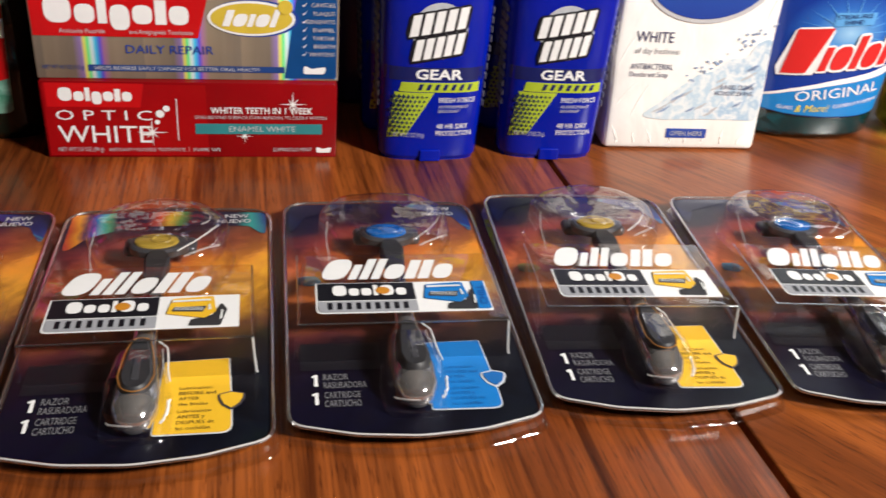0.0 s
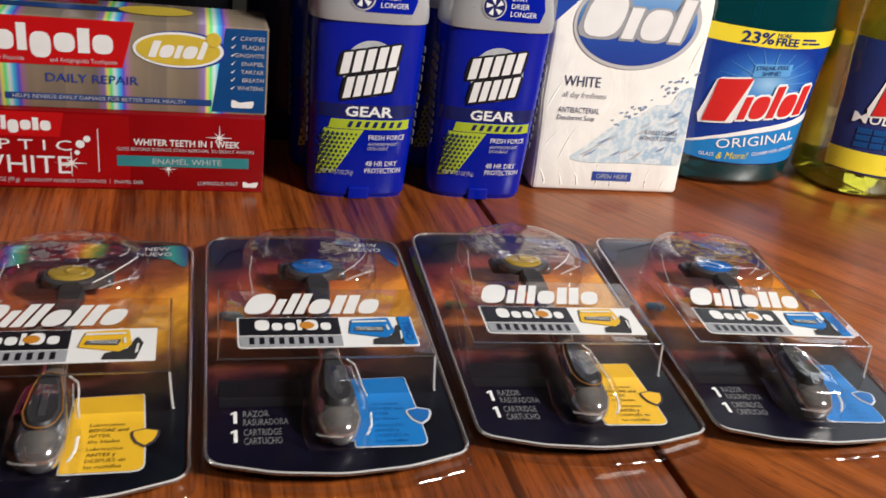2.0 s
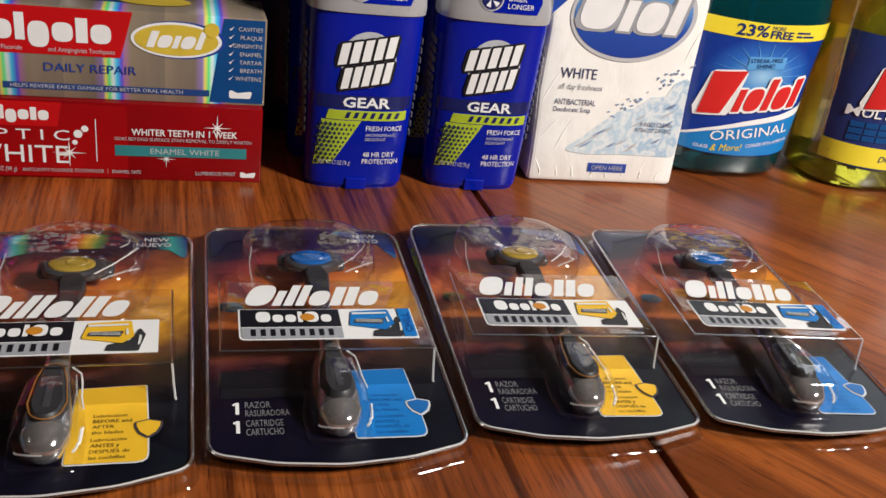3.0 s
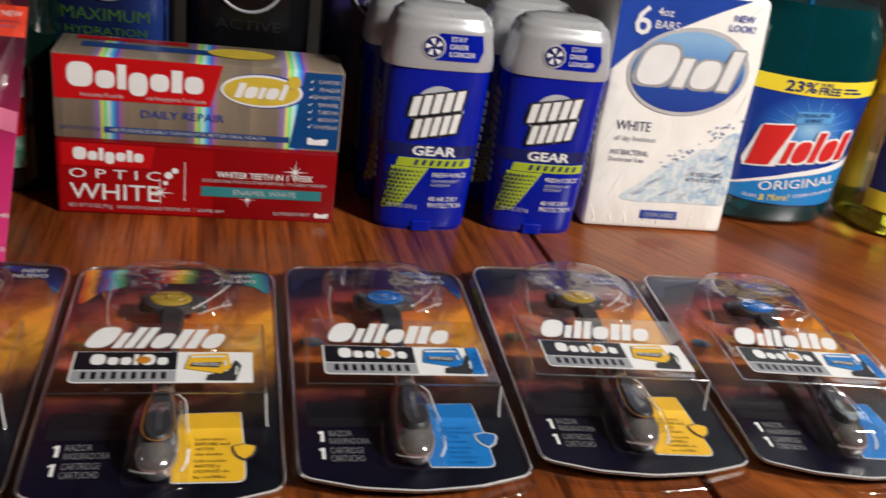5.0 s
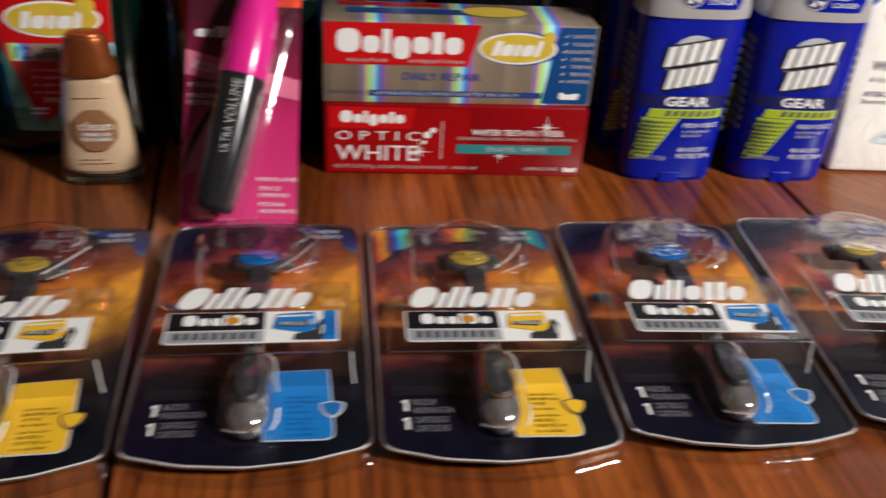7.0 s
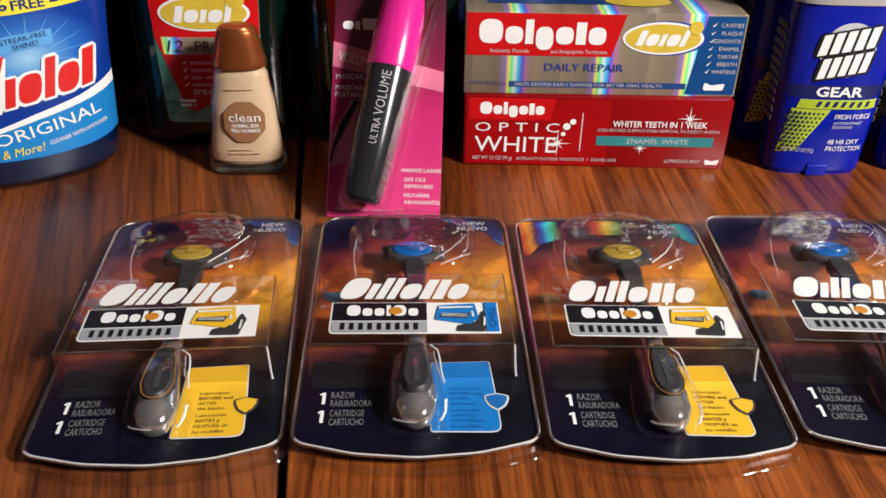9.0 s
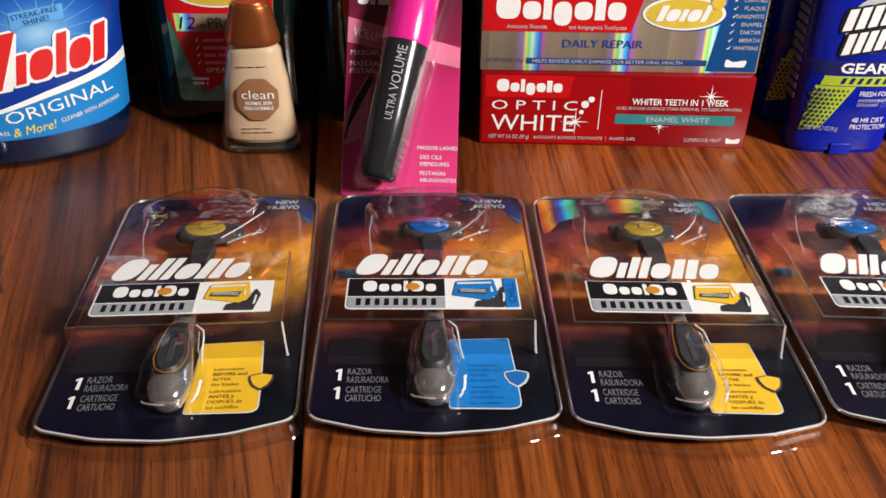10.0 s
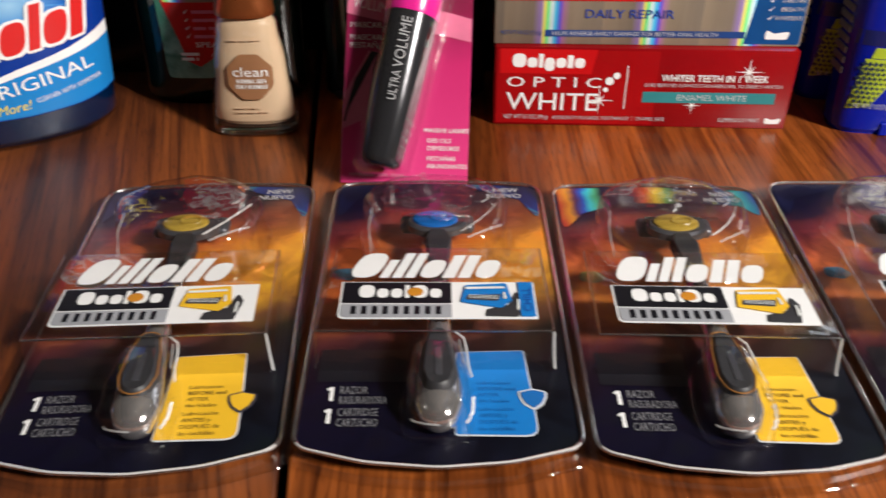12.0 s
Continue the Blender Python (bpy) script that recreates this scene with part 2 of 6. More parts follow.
# Rainbow reflections of the foil, put into the colour from left to right.
M_RAINBOWGLINT = two_tone("painted_rainbow_glints", 0, [(0.0, (0.55, 0.05, 0.03)), (0.06, (0.8, 0.32, 0.03)), (0.10, (0.10, 0.03, 0.10)), (0.135, (0.02, 0.10, 0.6)), (0.17, (0.05, 0.65, 0.75)), (0.205, (0.08, 0.5, 0.25)), (0.25, NIGHT), (0.40, NIGHT),
                                               (0.46, (0.6, 0.09, 0.03)), (0.52, (0.8, 0.55, 0.05)), (0.57, (0.12, 0.3, 0.08)), (0.62, NIGHT), (0.84, NIGHT), (0.90, (0.03, 0.32, 0.30)), (1.0, (0.02, 0.03, 0.2))], -0.051, 0.051, 0.28, 0.16, 34, 0.2)
M_GUNMETAL = paint("gunmetal_plastic", (0.11, 0.11, 0.125), 0.3, 0.5, 0.1)
M_RUBBER = paint("black_rubber", (0.03, 0.03, 0.034), 0.5, 0, 0.2, relief=0.0003)
M_EMBLEM_Y = paint("olive_emblem_print", (0.22, 0.17, 0.05), 0.4, 0, 0.4, 200)
M_EMBLEM_B = paint("teal_emblem_print", (0.05, 0.14, 0.22), 0.4, 0, 0.5, 200)
M_PANELINK = paint("mid_blue_ink", (0.008, 0.13, 0.42), 0.4)
M_BRONZE = paint("bronze_plastic", (0.30, 0.13, 0.03), 0.35)
M_ORANGE = paint("orange_plastic", (0.6, 0.24, 0.02), 0.35)


# ---- builders ----
def finish(ob, smooth=35):
    if smooth:
        ob.data.shade_smooth()
        ob.data.set_sharp_from_angle(angle=radians(smooth))
    return ob


def part(name, bm, material, parent=None, label="", smooth=35):
    me = bpy.data.meshes.new(name)
    bm.to_mesh(me)
    bm.free()
    me.materials.append(material)
    ob = finish(new(name, me), smooth)
    if parent is not None:
        ob.parent = parent
    return tagged(ob, label)


def thing(name, label, category, m=None, group="", kind=""):
    ob = new(name)
    ob.empty_display_size = 0.02
    if m is not None:
        ob.matrix_world = m
    return tagged(ob, label, category, group, kind)


def box(x0, y0, z0, x1, y1, z1, r=0.0, seg=2):
    bm = bmesh.new()
    bmesh.ops.create_cube(bm, size=1.0)
    for v in bm.verts:
        v.co = Vector(((x0 + x1) / 2 + v.co.x * (x1 - x0), (y0 + y1) / 2 + v.co.y * (y1 - y0), (z0 + z1) / 2 + v.co.z * (z1 - z0)))
    if r:
        bmesh.ops.bevel(bm, geom=bm.edges[:], offset=r, segments=seg, profile=0.5, affect="EDGES")
    return bm


def rounded(pts, r, n=5):
    """A polygon with its corners rounded; r is one radius or one per corner."""
    out = []
    k = len(pts)
    for i, p in enumerate(pts):
        p = Vector(p)
        a, b = (Vector(pts[i - 1]) - p), (Vector(pts[(i + 1) % k]) - p)
        rad = r[i] if isinstance(r, (list, tuple)) else r
        if rad <= 0:
            out.append(p)
            continue
        half = a.angle(b) / 2
        d = min(rad / max(math.tan(half), 1e-4), a.length * 0.49, b.length * 0.49)
        s, e = p + a.normalized() * d, p + b.normalized() * d
        for j in range(n + 1):
            t = j / n
            out.append(s * (1 - t) ** 2 + p * 2 * t * (1 - t) + e * t * t)
    return [(q.x, q.y) for q in out]


def rect(x0, y0, x1, y1, r=0.0, n=4, slant=0.0):
    pts = [(x0, y0), (x1, y0), (x1 + slant, y1), (x0 + slant, y1)]
    return rounded(pts, r, n) if r else pts


def oval(cx, cy, rx, ry, n=28, slant=0.0):
    return [(cx + rx * math.cos(2 * math.pi * i / n) + slant * ry * math.sin(2 * math.pi * i / n), cy + ry * math.sin(2 * math.pi * i / n)) for i in range(n)]


def grow(pts, d):
    """The polygon moved outward by d along its corner normals (counter-clockwise)."""
    out = []
    k = len(pts)
    for i in range(k):
        a, p, b = Vector(pts[i - 1]), Vector(pts[i]), Vector(pts[(i + 1) % k])
        t = (b - a)
        if t.length < 1e-9:
            out.append((p.x, p.y))
            continue
        t.normalize()
        out.append((p.x + t.y * d, p.y - t.x * d))
    return out


def loops(rings, cap_low=False, cap_high=True):
    """Skin over rings of equal count; each ring is a list of 3D points."""
    bm = bmesh.new()
    vs = [[bm.verts.new(p) for p in ring] for ring in rings]
    n = len(vs[0])
    for a, b in zip(vs, vs[1:]):
        for i in range(n):
            bm.faces.new((a[i], a[(i + 1) % n], b[(i + 1) % n], b[i]))
    if cap_low:
        bm.faces.new(vs[0][::-1])
    if cap_high:
        bm.faces.new(vs[-1])
    return bm


def stack(pts, levels, cap_low=False, cap_high=True):
    """Skin over one outline repeated at several heights, each (z, growth)."""
    return loops([[(x, y, z) for x, y in grow(pts, d)] for z, d in levels], cap_low, cap_high)


class Body:
    """An upright container of superellipse sections (z, half width, half depth, exponent); front faces -y."""

    def __init__(self, sections, n=64):
        self.s, self.n = sections, n

    def at(self, z):
        s = self.s
        for a, b in zip(s, s[1:]):
            if a[0] <= z <= b[0] and b[0] > a[0]:
                t = (z - a[0]) / (b[0] - a[0])
                return [p + (q - p) * t for p, q in zip(a[1:], b[1:])]
        return list(s[0][1:] if z < s[0][0] else s[-1][1:])

    def ring(self, z, w, d, e):
        out = []
        for i in range(self.n):
            c, s = math.cos(2 * math.pi * i / self.n), math.sin(2 * math.pi * i / self.n)
            out.append((w * math.copysign(abs(c) ** (2 / e), c), d * math.copysign(abs(s) ** (2 / e), s), z))
        return out

    def skin(self):
        return loops([self.ring(*s) for s in self.s], True, True)

    def place(self, u, v, h):
        w, d, e = self.at(v)
        k = max(0.0, 1 - min(1.0, abs(u) / w) ** e) ** (1 / e)
        return Vector((u, -d * k - h, v))


def smooth_sections(keys, steps=5):
    """Rows between the key sections, eased so that the outline has no kinks."""
    out = []
    for a, b in zip(keys, keys[1:]):
        for j in range(steps):
            t = j / steps
            e = t * t * (3 - 2 * t)
            out.append((a[0] + (b[0] - a[0]) * t, *[p + (q - p) * e for p, q in zip(a[1:], b[1:])]))
    return out + [keys[-1]]


def flat_front(y):
    return lambda u, v, h: Vector((u, y - h, v))


def flat_top(z):
    return lambda u, v, h: Vector((u, v, z + h))


def bent(bm, place, h, cut=0.0):
    """Lays a flat drawing (x, y) onto a surface."""
    if cut:
        xs = [v.co.x for v in bm.verts]
        x = math.floor(min(xs) / cut) * cut + cut
        while x < max(xs):
            bmesh.ops.bisect_plane(bm, geom=bm.verts[:] + bm.edges[:] + bm.faces[:], plane_co=(x, 0, 0), plane_no=(1, 0, 0), dist=1e-7)
            x += cut
        ys = [v.co.y for v in bm.verts]
        y = math.floor(min(ys) / (cut * 2)) * cut * 2 + cut * 2
        while y < max(ys):
            bmesh.ops.bisect_plane(bm, geom=bm.verts[:] + bm.edges[:] + bm.faces[:], plane_co=(0, y, 0), plane_no=(0, 1, 0), dist=1e-7)
            y += cut * 2
    for v in bm.verts:
        v.co = place(v.co.x, v.co.y, h)
    return bm


def shapes(name, polys, place, material, parent, h=0.0003, cut=0.0, label=""):
    bm = bmesh.new()
    for p in polys:
        f = bm.faces.new([bm.verts.new((x, y, 0)) for x, y in p])
        f.normal_update()
        if f.normal.z < 0:
            f.normal_flip()
    bmesh.ops.triangulate(bm, faces=[f for f in bm.faces if len(f.verts) > 4])
    return part(name, bent(bm, place, h, cut), material, parent, label, smooth=30 if cut else 0)


def words(text, size, x, y, place, material, parent, h=0.0005, cut=0.0, align="LEFT", wide=None, slant=0.0, turn=0.0, bold=0.0, name="lettering", label=""):
    """Built-in letters laid on a surface; size is the capital height, wide the line's full width."""
    cu = bpy.data.curves.new("letters", "FONT")
    cu.body, cu.size, cu.align_x, cu.resolution_u, cu.shear, cu.offset = text, 1.0, "LEFT", 2, slant, bold
    ob = new("letters", cu)
    me = bpy.data.meshes.new_from_object(ob)
    bpy.data.objects.remove(ob)
    bm = bmesh.new()
    bm.from_mesh(me)
    bpy.data.meshes.remove(me)
    if not bm.verts:
        return None
    xs = [v.co.x for v in bm.verts]
    x0, w = min(xs), max(xs) - min(xs)
    k = size / 0.70
    kx = wide / w if wide else k
    full = w * kx
    off = {"LEFT": 0, "CENTER": -full / 2, "RIGHT": -full}[align]
    c, s = math.cos(radians(turn)), math.sin(radians(turn))
    for v in bm.verts:
        px, py = (v.co.x - x0) * kx + off, v.co.y * k
        v.co = (x + px * c - py * s, y + px * s + py * c, 0)
    for f in bm.faces:
        f.normal_update()
        if f.normal.z < 0:
            f.normal_flip()
    return part(name, bent(bm, place, h, cut), material, parent, label, smooth=0)


MARK_WIDTH = {"o": 1.0, "b": 0.52, "t": 0.62, "i": 0.5, "c": 1.3, "g": 1.0, "w": 1.55}


def mark(code, x0, y0, x1, y1, slant=0.0, gap=0.12):
    """A brand mark as a row of plain solid blocks: o low and round, c high and round, g hanging, b and t tall, i thin, w widest."""
    total = sum(MARK_WIDTH[k] for k in code)
    k, hgt = (x1 - x0 - abs(slant)) / total, y1 - y0
    x, out = x0, []
    for ch in code:
        w = MARK_WIDTH[ch] * k
        low, top = {"o": (0, 0.72), "b": (0, 1), "t": (0, 0.92), "i": (0, 0.72), "c": (0, 1), "g": (-0.24, 0.72), "w": (0, 0.97)}[ch]
        a, b = x + gap * k * 0.5, x + w - gap * k * 0.5
        if ch in "ocg":
            cx, cy, rx, ry = (a + b) / 2, (low + top) / 2, (b - a) / 2, (top - low) / 2
            pts = []
            for i in range(24):
                c, sn = math.cos(math.pi * i / 12), math.sin(math.pi * i / 12)
                pts.append((cx + rx * math.copysign(abs(c) ** 0.72, c), cy + ry * math.copysign(abs(sn) ** 0.72, sn)))
        elif ch == "w":
            pts = [(a + 0.10 * w, low), (b - 0.22 * w, low), (b, top), (a, top)]
        else:
            pts = [(a, low), (b, low), (b, top), (a, top)]
        out.append([(px + slant * py, y0 + py * hgt) for px, py in pts])
        x += w
    return out


def plate(code, x0, y0, x1, y1, slant=0.0, dip=0.60):
    """The backing plate of a brand mark: one plain solid silhouette with an uneven top edge: o low, c high, g hanging, b and t tall, i thin, w widest."""
    size = {"o": 1.0, "b": 0.5, "t": 0.62, "i": 0.5, "c": 1.3, "g": 1.0, "w": 1.7}
    total = sum(size[k] for k in code)
    k = (x1 - x0 - abs(slant)) / total
    x, up, down, hgt = x0, [], [], y1 - y0
    for ch in code:
        w = size[ch] * k
        top = {"o": 0.70, "b": 1.0, "t": 0.92, "i": 0.70, "c": 1.0, "g": 0.70, "w": 0.95}[ch]
        low = -0.22 if ch == "g" else 0.0
        if ch in "ocg":
            up += [(x + 0.03 * w, dip), (x + 0.05 * w, top * 0.78), (x + 0.14 * w, top * 0.93), (x + 0.30 * w, top), (x + 0.70 * w, top), (x + 0.86 * w, top * 0.93), (x + 0.95 * w, top * 0.78), (x + 0.97 * w, dip)]
            down += [(x + 0.02 * w, 0.16), (x + 0.10 * w, low + 0.05), (x + 0.28 * w, low), (x + 0.72 * w, low), (x + 0.90 * w, low + 0.05), (x + 0.98 * w, 0.16)]
        else:
            up += [(x + 0.06 * w, dip), (x + 0.06 * w, top - 0.03), (x + 0.12 * w, top), (x + 0.88 * w, top), (x + 0.94 * w, top - 0.03), (x + 0.94 * w, dip)]
            down += [(x + 0.04 * w, 0.12), (x + 0.08 * w, 0.0), (x + 0.92 * w, 0.0), (x + 0.96 * w, 0.12)]
        x += w
    return [[(px + slant * py, y0 + py * hgt) for px, py in down + up[::-1]]]


def bars(x0, x1, y, hgt, n=1, step=0.0, seed=1, break_at=0.0):
    """Lines of unreadable small print as plain bars of uneven length."""
    rnd = random.Random(seed)
    out = []
    for i in range(n):
        x, yy = x0, y - i * step
        end = x1 - (x1 - x0) * rnd.uniform(0, 0.3) * (n > 1)
        while x < end - 1e-5:
            w = min(end - x, rnd.uniform(3, 9) * hgt)
            out.append(rect(x, yy, x + w, yy + hgt))
            x += w + hgt * 0.8
    return out


def tube(points, r, n=6, closed=True):
    bm = bmesh.new()
    k = len(points)
    rows = []
    for i in range(k):
        p = Vector(points[i])
        a = Vector(points[i - 1] if closed or i else points[i])
        b = Vector(points[(i + 1) % k] if closed or i < k - 1 else points[i])
        t = (b - a).normalized()
        side = t.cross(Vector((0, 0, 1)))
        side = side.normalized() if side.length > 1e-5 else Vector((1, 0, 0))
        up = side.cross(t)
        rows.append([bm.verts.new(p + side * r * math.cos(2 * math.pi * j / n) + up * r * math.sin(2 * math.pi * j / n)) for j in range(n)])
    for i in range(k if closed else k - 1):
        a, b = rows[i], rows[(i + 1) % k]
        for j in range(n):
            bm.faces.new((a[j], a[(j + 1) % n], b[(j + 1) % n], b[j]))
    bmesh.ops.recalc_face_normals(bm, faces=bm.faces[:])
    return bm


# ---- the room ----
M_WALL = paint("warm_wall_paint", (0.09, 0.07, 0.055), 0.8, 0, 0.08, 6, 0.001)
# Back wall coloured near black to give the darkness behind the bottles.
M_DARKWALL = paint("blackened_back_wall", (0.02, 0.016, 0.014), 0.7, 0, 0.2, 8, 0.001)
M_CEIL = paint("ceiling_paint", (0.2, 0.185, 0.165), 0.9, 0, 0.05, 6, 0.001)
M_FLOOR = paint("floor_boards", (0.12, 0.07, 0.04), 0.5, 0, 0.3, 8, 0.001)
for nm, b6, mt in (("floor", (-2.6, -2.2, -0.85, 2.6, 2.2, -0.75), M_FLOOR), ("ceiling", (-2.6, -2.2, 1.68, 2.6, 2.2, 1.76), M_CEIL),
                   ("wall_north", (-2.5, 2.1, -0.75, 2.5, 2.2, 1.68), M_DARKWALL), ("wall_south", (-2.5, -2.2, -0.75, 2.5, -2.1, 1.68), M_WALL),
                   ("wall_west", (-2.6, -2.1, -0.75, -2.5, 2.1, 1.68), M_WALL), ("wall_east", (2.5, -2.1, -0.75, 2.6, 2.1, 1.68), M_WALL)):
    tagged(part(nm, box(*b6), mt, smooth=0), "plain closing surface of the dim room", nm.split("_")[0], kind="structure")

win = tagged(thing("window_1", "daylit window in the dark back wall", "window", kind="structure"), kind="structure")
M_FRAME = paint("white_frame_paint", (0.75, 0.74, 0.7), 0.4, 0, 0.04)
for b6 in ((1.02, 2.06, 0.10, 1.10, 2.10, 1.34), (2.00, 2.06, 0.10, 2.08, 2.10, 1.34), (1.10, 2.06, 1.26, 2.00, 2.10, 1.34), (1.10, 2.06, 0.10, 2.00, 2.10, 0.18), (1.53, 2.065, 0.18, 1.57, 2.10, 1.26)):
    part("window_frame", box(*b6, 0.004), M_FRAME, win)
# Unseen housing and cord, added round the main light.
fixture = thing("added_lamp_housing", "unseen square hanging lamp, added to house the main light", "lamp", pose(1.08, -0.50, 1.20))
part("shade", box(-0.17, -0.17, 0.06, 0.17, 0.17, 0.12, 0.01), M_FRAME, fixture)
part("cord", tube([(0, 0, 0.12 + 0.08 * i) for i in range(5)] + [(0, 0, 0.48)], 0.004, 8, False), M_BLACK, fixture)

# ---- the table ----
table = thing("dining_table", "varnished oak dining table with dark joints between leaves", "table", pose(0, 0, 0))
M_WOOD_L, M_WOOD_M, M_WOOD_R = wood("oak_leaf_a", -16, 1.3, 0.55, 1.0, 0.18), wood("oak_leaf_b", -2, 4.1, 0.9), wood("oak_leaf_c", -36, 7.7, 0.85, 0.62)


def leaf(pts, material):
    bm = bmesh.new()
    low = [bm.verts.new((x, y, -0.026)) for x, y in pts]
    high = [bm.verts.new((x, y, 0.0)) for x, y in pts]
    n = len(pts)
    bm.faces.new(low[::-1])
    bm.faces.new(high)
    for i in range(n):
        bm.faces.new((low[i], low[(i + 1) % n], high[(i + 1) % n], high[i]))
    bmesh.ops.bevel(bm, geom=[e for e in bm.edges if e.verts[0].co.z == e.verts[1].co.z == 0.0], offset=0.0012, segments=2, profile=0.5, affect="EDGES")
    return part("tabletop_leaf", bm, material, table, smooth=50)


Y0, Y1 = -0.12, 0.98
la, lb = (-0.364 + 0.1205 * (0.611 - Y0), -0.364 + 0.1205 * (0.611 - Y1))
ra, rb = (0.077 + 0.038 * (0.594 - Y0), 0.077 + 0.038 * (0.594 - Y1))
leaf([(-0.95, Y0), (la - 0.0019, Y0), (lb - 0.0019, Y1), (-0.95, Y1)], M_WOOD_L)
leaf([(la + 0.0019, Y0), (ra - 0.0019, Y0), (rb - 0.0019, Y1), (lb + 0.0019, Y1)], M_WOOD_M)
leaf([(ra + 0.0019, Y0), (0.98, Y0), (0.98, Y1), (rb + 0.0019, Y1)], M_WOOD_R)
M_DARKWOOD = paint("dark_underframe_wood", (0.02, 0.008, 0.005), 0.5, 0, 0.2, 30)
for x, y in ((-0.85, 0.0), (0.88, 0.0), (-0.85, 0.88), (0.88, 0.88)):
    part("leg", box(x - 0.035, y - 0.035, -0.75, x + 0.035, y + 0.035, -0.09, 0.008), M_DARKWOOD, table)
part("underframe", box(-0.89, -0.05, -0.1, 0.92, 0.92, -0.0275, 0.003), M_DARKWOOD, table)

# ---- razor packs ----
CARD = rounded([(-0.052, 0.004), (-0.026, -0.0035), (0, -0.006), (0.026, -0.0035), (0.052, 0.004), (0.0535, 0.196), (0.0, 0.199), (-0.0535, 0.196)],
               [0.009, 0.05, 0.05, 0.05, 0.009, 0.014, 0.2, 0.014], 6)
WINDOW = rounded([(-0.049, 0.046), (0.046, 0.046), (0.0455, 0.107), (-0.0455, 0.107)], 0.003, 4)
DOME = rounded([(-0.026, 0.108), (0.024, 0.108), (0.032, 0.126), (0.035, 0.150), (0.023, 0.168), (-0.001, 0.1725), (-0.025, 0.168), (-0.038, 0.150), (-0.033, 0.126)], 0.020, 8)
GRIPCASE = rounded([(-0.012, 0.006), (0.012, 0.006), (0.0135, 0.024), (0.0095, 0.047), (-0.0105, 0.047), (-0.0135, 0.024)], 0.007, 5)
TOP = 0.0265


TRAY = rounded([(-0.0545, 0.0015), (-0.028, -0.0072), (0, -0.0098), (0.028, -0.0072), (0.0545, 0.0015), (0.0545, 0.196), (0.0, 0.200), (-0.0545, 0.196)],
               [0.009, 0.05, 0.05, 0.05, 0.009, 0.014, 0.2, 0.014], 6)


def crumpled(bm, low, size, scale, seed):
    """Dents the upper part of a clear moulding, as heat-formed sheet is dented."""
    for v in bm.verts:
        if v.co.z > low:
            q = Vector((v.co.x * scale + seed, v.co.y * scale, v.co.z * scale))
            v.co += Vector((noise.noise(q), noise.noise(q + Vector((7, 0, 0))), 0.8 * noise.noise(q + Vector((0, 9, 0))))) * size
    return bm


